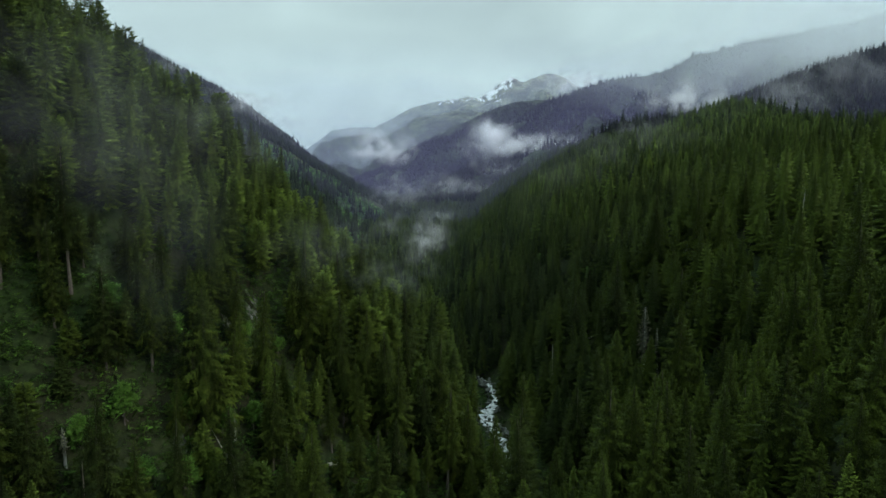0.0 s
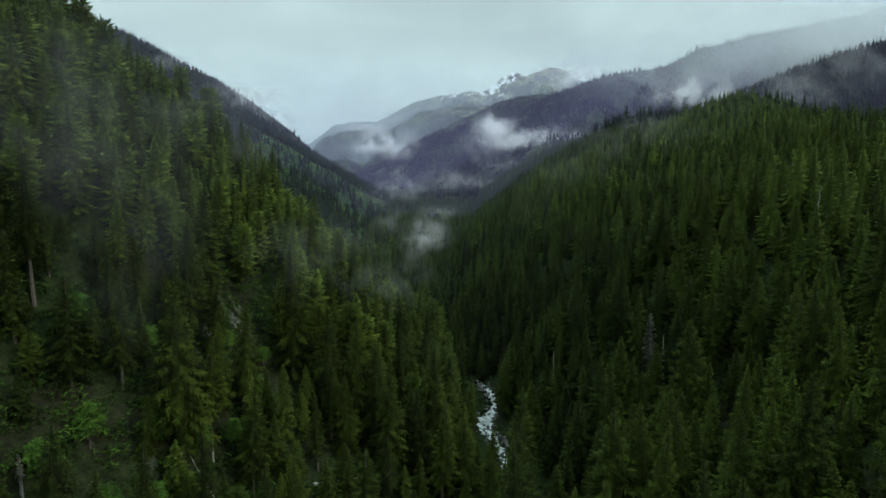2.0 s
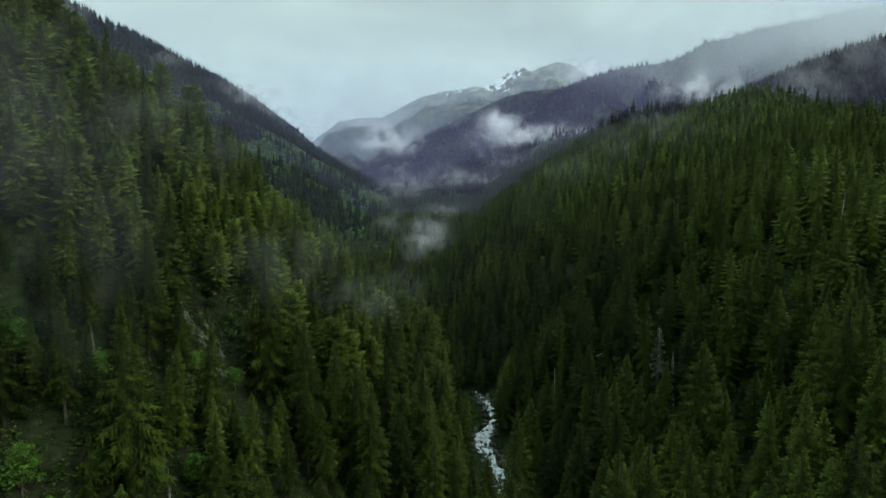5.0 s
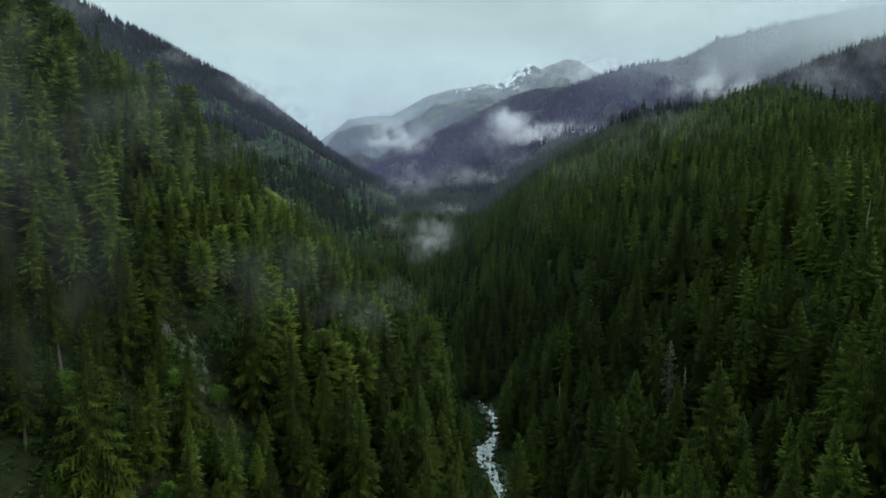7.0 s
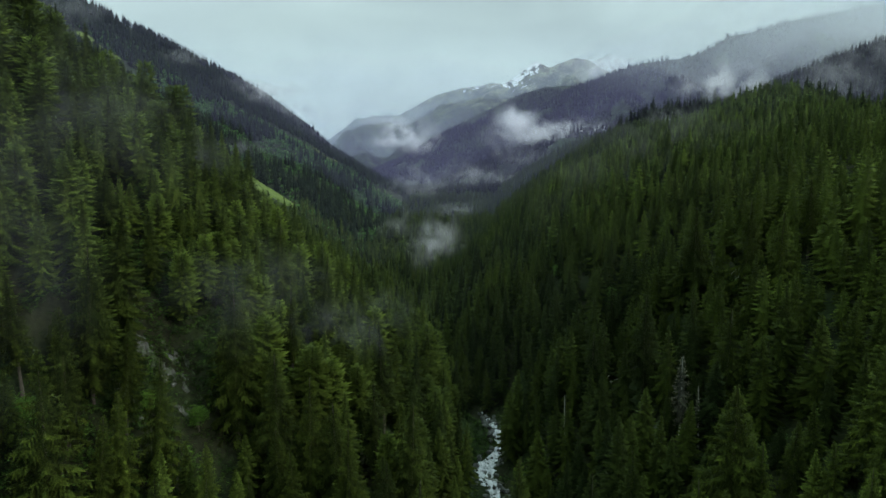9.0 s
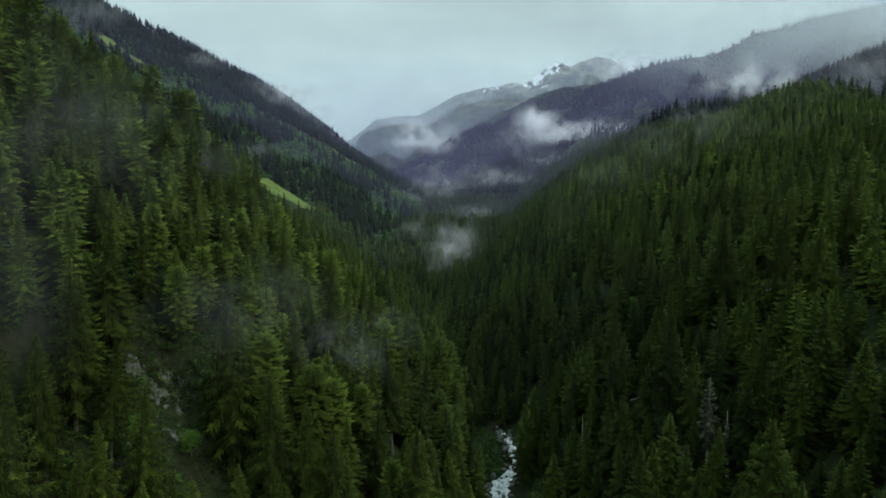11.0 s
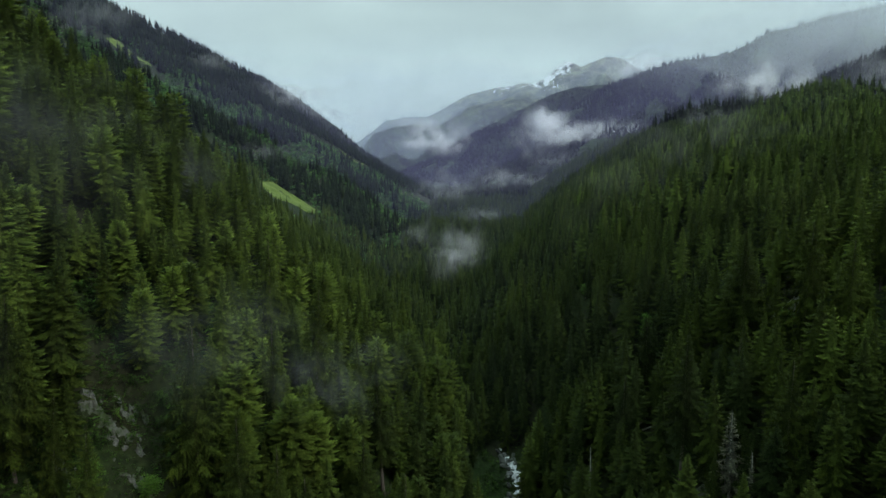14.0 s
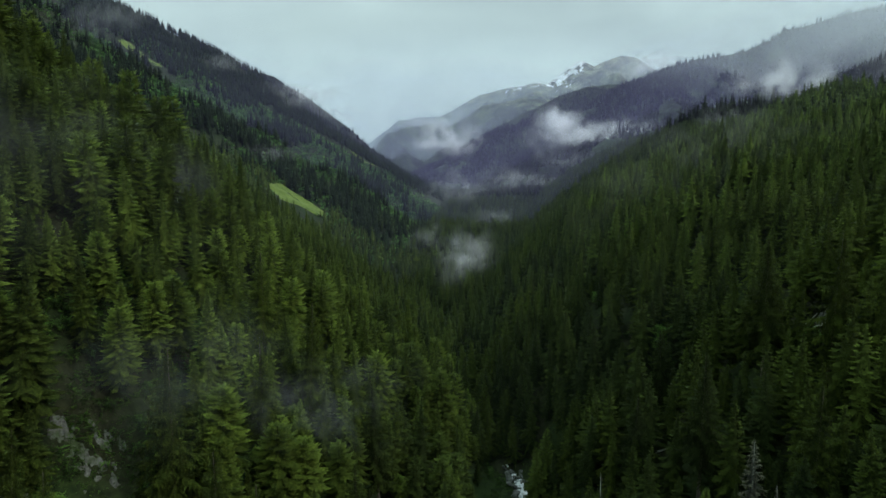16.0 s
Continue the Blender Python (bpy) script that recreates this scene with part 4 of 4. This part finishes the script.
WISP = "thin white mist wisp drifting over the spruces"
VEIL = "faint grey veil of mist hanging between the trees"
BANK = "soft grey cloud swallowing the high flank"
CLOUD = "bright torn cloud clinging to the wooded mountainside"
MISTS = [
    (-62, 120, 108, 70, 40, 3, 0.06, 36, VEIL), (-91, 85, 108, 34, 26, 4, 0.22, 57, VEIL), (-77, 99, 107, 40, 34, 4, 0.17, 58, VEIL), (-70, 100, 82, 50, 40, 4, 0.14, 59, VEIL),
    (-24, 137, 69, 26, 11, 5, 0.30, 1, WISP), (-37, 118, 78, 30, 17, 5, 0.17, 2, VEIL), (-33, 130, 80, 26, 16, 4, 0.16, 22, VEIL),
    (-60, 107, 111, 34, 26, 5, 0.17, 3, VEIL), (-84, 100, 121, 40, 34, 4, 0.22, 4, VEIL), (-74, 84, 96, 40, 32, 4, 0.13, 23, VEIL), (-88, 165, 118, 34, 24, 5, 0.22, 5, VEIL),
    (-91, 217, 106, 26, 26, 5, 0.26, 6, WISP), (-9, 457, 52, 36, 32, 6, 0.42, 7, WISP), (-44, 518, 57, 28, 22, 4, 0.25, 8, WISP),
    (330, 1960, 230, 300, 84, 8, 0.62, 9, CLOUD), (222, 2010, 272, 120, 120, 7, 0.62, 10, CLOUD), (500, 1925, 226, 270, 54, 6, 0.5, 11, CLOUD), (170, 1900, 190, 130, 90, 4, 0.24, 54, WISP), (330, 1880, 170, 150, 60, 4, 0.2, 55, WISP),
    (-215, 3050, 305, 260, 150, 7, 0.55, 12, CLOUD), (-300, 3100, 270, 200, 60, 4, 0.5, 24, CLOUD), (-69, 1257, 84, 120, 55, 6, 0.34, 13, WISP), (30, 1360, 100, 110, 60, 5, 0.24, 14, WISP), (130, 1500, 92, 130, 34, 4, 0.3, 15, WISP),
    (14, 900, 47, 60, 22, 4, 0.26, 16, WISP), (92, 372, 98, 120, 56, 3, 0.06, 60, VEIL), (150, 420, 128, 130, 50, 3, 0.08, 61, VEIL), (338, 760, 212, 100, 44, 5, 0.42, 17, CLOUD),
    (459, 720, 202, 130, 42, 5, 0.17, 19, WISP), (421, 700, 210, 70, 40, 4, 0.2, 56, WISP), (-560, 935, 352, 150, 50, 5, 0.20, 20, WISP), (-284, 830, 136, 46, 26, 4, 0.28, 21, WISP),
    (235, 632, 160, 60, 22, 4, 0.24, 25, WISP), (180, 1000, 88, 60, 30, 4, 0.2, 26, WISP), (1020, 3950, 760, 420, 190, 6, 0.5, 27, CLOUD), (-465, 1545, 318, 150, 60, 5, 0.35, 28, WISP),
    (-560, 1400, 368, 160, 40, 4, 0.25, 29, WISP), (-560, 1850, 352, 190, 80, 5, 0.5, 51, WISP), (-470, 1860, 296, 120, 50, 4, 0.4, 52, WISP), (-420, 4000, 455, 420, 60, 4, 0.4, 30, CLOUD), (230, 1700, 145, 150, 60, 5, 0.22, 31, WISP), (-110, 4340, 552, 330, 80, 6, 0.5, 32, CLOUD), (1560, 1900, 640, 1350, 600, 6, 0.34, 33, BANK), (900, 1250, 330, 480, 150, 4, 0.22, 34, WISP), (1250, 1880, 590, 1050, 430, 6, 0.30, 53, BANK),
]
for cx, cy, cz, w, h, n, dens, seed, label in MISTS:
    if label == CLOUD:
        sheet_cloud("mist", cx, cy, cz, w * 1.1, h * 1.1, n + 1, min(dens * 0.95, 0.42), seed, label, low=0.44, high=0.63, grain=2.2)
    elif label == BANK:
        sheet_cloud("mist", cx, cy, cz, w * 1.1, h * 1.1, n, dens, seed, label, low=0.15, high=0.55, grain=1.0, deep=0.7, swing=0.0, billow=0.0, colour=(0.82, 0.86, 0.90))
    else:
        sheet_cloud("mist", cx, cy, cz, w * 1.15, h * 1.2, n, dens * (0.18 if cy < 300 else 0.62), seed, label)


def haze_bank(y, half, top, density, seed, colour):
    """Moist air across the valley: a thin, even, faintly scattering layer with a wavy front."""
    ax, az = np.linspace(-half, half, 40), np.linspace(-60, top, 16)
    X, Z = np.meshgrid(ax, az)
    Y = y + 60 * fbm(X / 300 + seed, Z / 300, 3)
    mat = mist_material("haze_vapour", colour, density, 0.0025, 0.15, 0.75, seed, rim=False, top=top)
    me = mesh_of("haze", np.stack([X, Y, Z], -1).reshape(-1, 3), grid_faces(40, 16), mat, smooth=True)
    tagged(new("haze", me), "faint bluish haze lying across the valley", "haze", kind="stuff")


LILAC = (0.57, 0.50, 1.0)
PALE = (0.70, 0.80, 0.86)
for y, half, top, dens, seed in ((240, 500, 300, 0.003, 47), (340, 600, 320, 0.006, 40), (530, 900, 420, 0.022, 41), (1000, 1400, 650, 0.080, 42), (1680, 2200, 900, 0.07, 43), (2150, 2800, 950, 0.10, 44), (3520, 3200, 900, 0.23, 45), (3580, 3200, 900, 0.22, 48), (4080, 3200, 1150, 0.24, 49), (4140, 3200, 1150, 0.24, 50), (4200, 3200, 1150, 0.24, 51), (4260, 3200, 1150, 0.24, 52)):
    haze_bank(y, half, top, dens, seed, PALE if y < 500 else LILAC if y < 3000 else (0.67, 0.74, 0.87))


# ---- rocks, boulders, dead trees, undergrowth ----
def rock_mesh(name, seed, sx, sy, sz, mat):
    """A broken block: a ball cut into facets, roughened and squashed."""
    bm = bmesh.new()
    bmesh.ops.create_icosphere(bm, subdivisions=3, radius=1.0)
    r = random.Random(seed)
    cuts = [(Vector((r.uniform(-1, 1), r.uniform(-1, 1), r.uniform(-0.6, 1))).normalized(), r.uniform(0.38, 0.72)) for _ in range(14)]
    for v in bm.verts:
        for n, d in cuts:
            over = v.co.dot(n) - d
            if over > 0:
                v.co -= n * over * 0.97
        v.co *= 1 + 0.16 * noise.fractal(v.co * 2.3 + Vector((seed, 0, 0)), 1.0, 2.0, 4)
        v.co = Vector((v.co.x * sx, v.co.y * sy, v.co.z * sz))
    me = bpy.data.meshes.new(name)
    bm.to_mesh(me)
    bm.free()
    me.materials.append(mat)
    return me


rr = random.Random(4)


def outcrop(cx, cy, rx, ry, turn, seed, high):
    """Broken ledges that jut out of the slope: stepped slabs with ragged rims, sunk into the soil between."""
    k = 34
    u = np.linspace(-1, 1, k)
    A, B = np.meshgrid(u, u)
    c, s = math.cos(radians(turn)), math.sin(radians(turn))
    x, y = cx + A * rx * c - B * ry * s, cy + A * rx * s + B * ry * c
    n = fbm(x / 2.6 + seed, y / 2.6, 4) + 0.5 * fbm(x / 0.8 + seed, y / 0.8, 2)
    slab = np.floor((n + 0.1 * (x * 0.3 + y * 0.7)) * 9) / 9 - 0.1 * (x * 0.3 + y * 0.7)
    rise = high * (0.45 * n + 0.75 * slab + 0.19 - 0.75 * (A * A + B * B) ** 1.5)
    crack = ridged(x / 1.4, y / 2.2 + seed, 3)
    z = ground_z(x, y) + np.clip(rise * 1.7, -1.5, high) - 0.35 * np.clip(crack - 0.72, 0, 1) * 3
    x, y = x + 0.25 * fbm(x * 1.7, y * 1.7 + seed, 2), y + 0.25 * fbm(x * 1.7 + 9, y * 1.7, 2)
    me = mesh_of("rock_outcrop", np.stack([x, y, z], -1).reshape(-1, 3), grid_faces(k, k), rock_mat)
    tagged(new("rock_outcrop", me), "pale weathered rock ledge breaking through the mossy slope", "rock", "rock outcrops")


for k, (x, y, rx, ry, turn, high) in enumerate(((-60.8, 135.5, 7.5, 5.2, 40, 2.8), (-66.5, 132.5, 3.6, 2.6, 60, 1.9), (-64, 121.5, 3.2, 2.2, 30, 1.6), (-56.4, 129.3, 2.8, 2.2, 10, 1.5), (-49.7, 137.3, 3.2, 2.2, 50, 1.7),
                                                (-57.3, 87.2, 3.8, 2.4, 50, 1.8), (-62.6, 84.8, 2.4, 1.8, 20, 1.3), (58.5, 164.5, 3.5, 2.4, 60, 1.7), (99, 204.5, 3.8, 2.6, 30, 1.9), (56, 199, 2.8, 2.0, 70, 1.5))):
    outcrop(x, y, rx, ry, turn, 3.7 * k, high)

rocks = [rock_mesh("rock", k, 1.1, 0.8, 0.8, rock_mat) for k in range(6)]
for k in range(34):
    cx, cy, w = ((-61, 133, 6.5), (-63, 121, 4), (-57, 87, 4), (-50, 136, 4), (-59, 129, 5))[k % 5]
    x, y, s = rr.gauss(cx, w * 0.5), rr.gauss(cy, w * 0.5), rr.uniform(0.35, 0.95)
    ob = new("rock", rocks[k % 6])
    ob.matrix_basis = pose(x, y, float(ground_z(x, y)) + 0.1 * s, rr.uniform(-40, 40), rr.uniform(-40, 40), rr.uniform(0, 360)) @ Matrix.Scale(s, 4)
    tagged(ob, "loose pale broken rock lying on the mossy slope", "rock", "loose rocks of the outcrop")

stones = [rock_mesh("boulder", 40 + k, 1.0, 0.8, 0.7, boulder_mat) for k in range(5)]
for k in range(120):
    y = rr.uniform(158, 250)
    edge = float(np.interp(y, *np.array(WIDE).T))
    wide = rr.choice((-1, 1)) * (edge + rr.uniform(-0.3, 2.4)) if k % 4 else rr.uniform(-0.6, 0.6) * edge
    x = float(water_x(y)) + wide
    s = rr.uniform(0.6, 1.6) * (1.25 if abs(wide) > edge else 0.8)
    ob = new("boulder", stones[k % 5])
    ob.matrix_basis = pose(x, y, float(floor_z(y)) - 0.2 + 0.15 * s, rr.uniform(-20, 20), rr.uniform(-20, 20), rr.uniform(0, 360)) @ Matrix.Scale(s, 4)
    tagged(ob, "dark wet boulder in the foaming stream", "boulder", "boulders of the stream")


def dead_spruce(x, y, z, height, radius, seed, label, levels, mode, bare):
    r = np.random.default_rng(seed)
    tri = spruce_crown(r, height, radius, levels, 5, mode, bare)
    tri = tri[r.random(len(tri)) < 0.9]
    keep = np.abs(tri[..., :2]).max((1, 2)) > 0
    base = new("dead_spruce")
    base.matrix_basis = pose(x, y, z, r.normal(0, 2), r.normal(0, 2), 0)
    part("trunk", mesh_of("trunk", *trunk_arrays(r, height, 0.28), dead_wood), base)
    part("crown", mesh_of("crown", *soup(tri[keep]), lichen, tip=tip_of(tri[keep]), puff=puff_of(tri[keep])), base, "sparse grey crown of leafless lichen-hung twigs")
    tagged(base, label, "dead tree")


dead_spruce(62.4, 158.0, float(ground_z(62.4, 158)), 54.4 - float(ground_z(62.4, 158)), 3.7, 71, "grey dead spruce with drooping lichen-hung branches", 22, "hi", 0.12)
for k, (x, y, top, rad) in enumerate(((36.3, 179.1, 36.0, 1.3), (46.5, 337.8, 36.0, 0.9), (111.5, 156.0, 94.0, 0.8), (64, 150, 49.0, 1.6), (-54.8, 94.3, 43.5, 0.5), (-77.5, 69.0, 50.0, 1.2))):
    g = float(ground_z(x, y))
    dead_spruce(x, y, g, top - g, rad, 80 + k, "slim pale standing dead trunk among living spruces", 8, "mid", 0.35)


def fallen_log(x, y, length, turn, seed):
    r = np.random.default_rng(seed)
    v, f = trunk_arrays(r, length, 0.32, 8, 7, 0.1)
    v = v[:, [2, 0, 1]]
    c, s = math.cos(radians(turn)), math.sin(radians(turn))
    wx, wy = x + v[:, 0] * c - v[:, 1] * s, y + v[:, 0] * s + v[:, 1] * c
    a, b = float(ground_z(x, y)), float(ground_z(x + length * c, y + length * s))
    wz = a + (b - a) * v[:, 0] / length + 0.5 + v[:, 2]
    tagged(new("fallen_log", mesh_of("fallen_log", np.stack([wx, wy, wz], -1), f, dead_wood)), "bleached fallen tree trunk lying on the slope", "log")


for k, (x, y, ln, tn) in enumerate(((66, 302, 14, -30), (91, 206, 9, 12), (96, 203, 6, -35), (57, 297, 8, 15), (52, 197, 7, 40), (54, 195, 5, -20), (14, 199, 8, -38), (-35, 105, 12, 40), (-52, 88, 9, 150), (-10, 300, 12, 60))):
    fallen_log(x, y, ln, tn, 60 + k)


def bush_tris(r, n, sx, sz):
    """A broad-leaved bush: small leaf clumps set on a lumpy dome."""
    a, h = r.uniform(0, 2 * np.pi, n), np.arccos(r.uniform(-0.1, 1, n))
    rad = r.uniform(0.72, 1.08, n) * (1 + 0.22 * np.sin(3 * a + r.uniform(0, 6)))
    c = np.stack([np.sin(h) * np.cos(a) * sx * rad, np.sin(h) * np.sin(a) * sx * rad, np.cos(h) * sz * rad], 1)
    k = sx * 0.4
    d = r.normal(0, 1, (n, 2, 3)) * k
    d[..., 2] *= 0.6
    return np.stack([c, c + d[:, 0], c + d[:, 1]], 1)


bush_v = [bush_tris(np.random.default_rng(600 + k), 46, 1.0, 0.95) for k in range(4)]


def broadleaf(x, y, height, spread, seed, label):
    """A young broad-leaved tree: forked stem and a loose crown of leaf clumps."""
    r = np.random.default_rng(seed)
    base = new("alder_tree")
    base.matrix_basis = pose(x, y, float(ground_z(x, y)), 0, 0, r.uniform(0, 360))
    part("trunk", mesh_of("trunk", *trunk_arrays(r, height * 0.9, 0.16), bark), base)
    tris = []
    for k in range(9):
        a, h = k * 2.4, 0.35 + 0.6 * k / 8
        tri = bush_tris(r, 90, spread * r.uniform(0.4, 0.62), spread * r.uniform(0.3, 0.5))
        tris.append(tri + np.array([math.cos(a) * spread * 0.62 * (1.15 - h), math.sin(a) * spread * 0.62 * (1.15 - h), h * height]))
        stem, face = trunk_arrays(r, spread * 0.9, 0.06, 5, 4, 0.1)
        turn = np.array([[math.cos(a), -math.sin(a)], [math.sin(a), math.cos(a)]])
        flat = np.stack([stem[:, 2] * 0.7, stem[:, 0]], 1) @ turn.T
        part("limb", mesh_of("limb", np.column_stack([flat, stem[:, 2] * 0.6 + stem[:, 1] + (h - 0.18) * height]), face, bark), base)
    tri = np.concatenate(tris)
    v = tri.reshape(-1, 3) - np.array([0, 0, height * 0.6])
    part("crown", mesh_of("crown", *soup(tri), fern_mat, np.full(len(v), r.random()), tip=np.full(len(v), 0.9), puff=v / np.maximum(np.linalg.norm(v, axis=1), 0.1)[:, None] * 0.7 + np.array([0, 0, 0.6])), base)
    tagged(base, label, "alder tree", "young broad-leaved trees")


tuft_v = [bush_tris(np.random.default_rng(650 + k), 15, 1.0, 0.7) for k in range(5)]


def bushes(name, p, smin, smax, seed, label, tall=1.0, kinds=None, mat=None):
    r = np.random.default_rng(seed)
    n = len(p)
    s = r.uniform(smin, smax, n)
    me = wood_of(name, kinds or bush_v, np.stack([p[:, 0], p[:, 1], ground_z(p[:, 0], p[:, 1]) + 0.1], 1), np.stack([s, s, s * r.uniform(0.8, 1.3, n) * tall], 1), r.uniform(0, 6.28, n), r.random(n), mat or leaf_mat)
    return tagged(new(name, me), label, "bushes", kind="stuff")


for k, (x, y, h, w) in enumerate(ALDERS):
    broadleaf(x, y, h, w, 700 + k, "young bright green alder among the dark spruces")
u = scatter(-130, -5, 45, 190, 2.8, 51)
u = u[(fbm(u[:, 0] / 18 + 3, u[:, 1] / 18, 3) > -0.16) & clear_of(u, True)]
bushes("undergrowth", u, 0.9, 2.4, 52, "bright green alder and fern undergrowth between spruces", mat=fern_mat)
u = scatter(20, 130, 50, 300, 5.0, 53)
u = u[(fbm(u[:, 0] / 22 + 8, u[:, 1] / 22, 3) > 0.13) & clear_of(u, True)]
bushes("undergrowth", u, 1.0, 2.6, 54, "scattered green shrubs under the spruces", mat=fern_mat)
u = scatter(-700, -95, 520, 1350, 6.8, 55)
u = u[(fbm(u[:, 0] / 70 + 3, u[:, 1] / 120, 3) > -0.20) & clear_of(u) & (u[:, 0] > -0.66 * u[:, 1])]
bushes("alder_scrub", u, 2.6, 6.4, 56, "light green alder scrub on the far slope", kinds=tuft_v)
u = scatter(-900, -420, 900, 1350, 9.0, 57)
u = u[(fbm(u[:, 0] / 120 + 5, u[:, 1] / 120, 3) > -0.12) & clear_of(u)]
bushes("alder_scrub", u, 2.5, 5.5, 58, "light green scrub high on the far slope", kinds=tuft_v)
u = scatter(-125, 120, 35, 215, 3.1, 59)
u = u[clear_of(u, True) & (fbm(u[:, 0] / 11 + 2, u[:, 1] / 11, 3) > -0.12)]
bushes("ground_cover", u, 0.5, 1.3, 60, "low ferns and bilberry covering the forest floor", 0.8, tuft_v, fern_mat)
u = scatter(-100, -42, 52, 112, 1.5, 63)
bushes("ground_cover", u, 0.5, 1.5, 64, "dense ferns and low bushes on the steep slope", 0.9, tuft_v, fern_mat)
u = scatter(-74, -44, 80, 143, 1.15, 61)
u = u[in_oval(u, -55, 126, 9, 18, 32) | in_oval(u, -55, 90, 7, 9, 32)]
u = u[fbm(u[:, 0] / 4, u[:, 1] / 4, 3) > -0.1]
bushes("ground_cover", u, 0.35, 1.15, 62, "ferns and young alder between the rock ledges", 1.0, tuft_v, fern_mat)
# shrubs along the stream banks
u = scatter(-6, 36, 140, 262, 1.9, 65)
off = np.abs(u[:, 0] - water_x(u[:, 1])) - np.interp(u[:, 1], *np.array(WIDE).T)
u = u[(off > 1.2) & (off < 13) & (fbm(u[:, 0] / 7, u[:, 1] / 7, 3) > -0.14)]
bushes("bank_shrubs", u, 0.7, 2.2, 66, "dark green ferns and willow shrubs on the stream bank", 1.0, tuft_v, fern_mat)
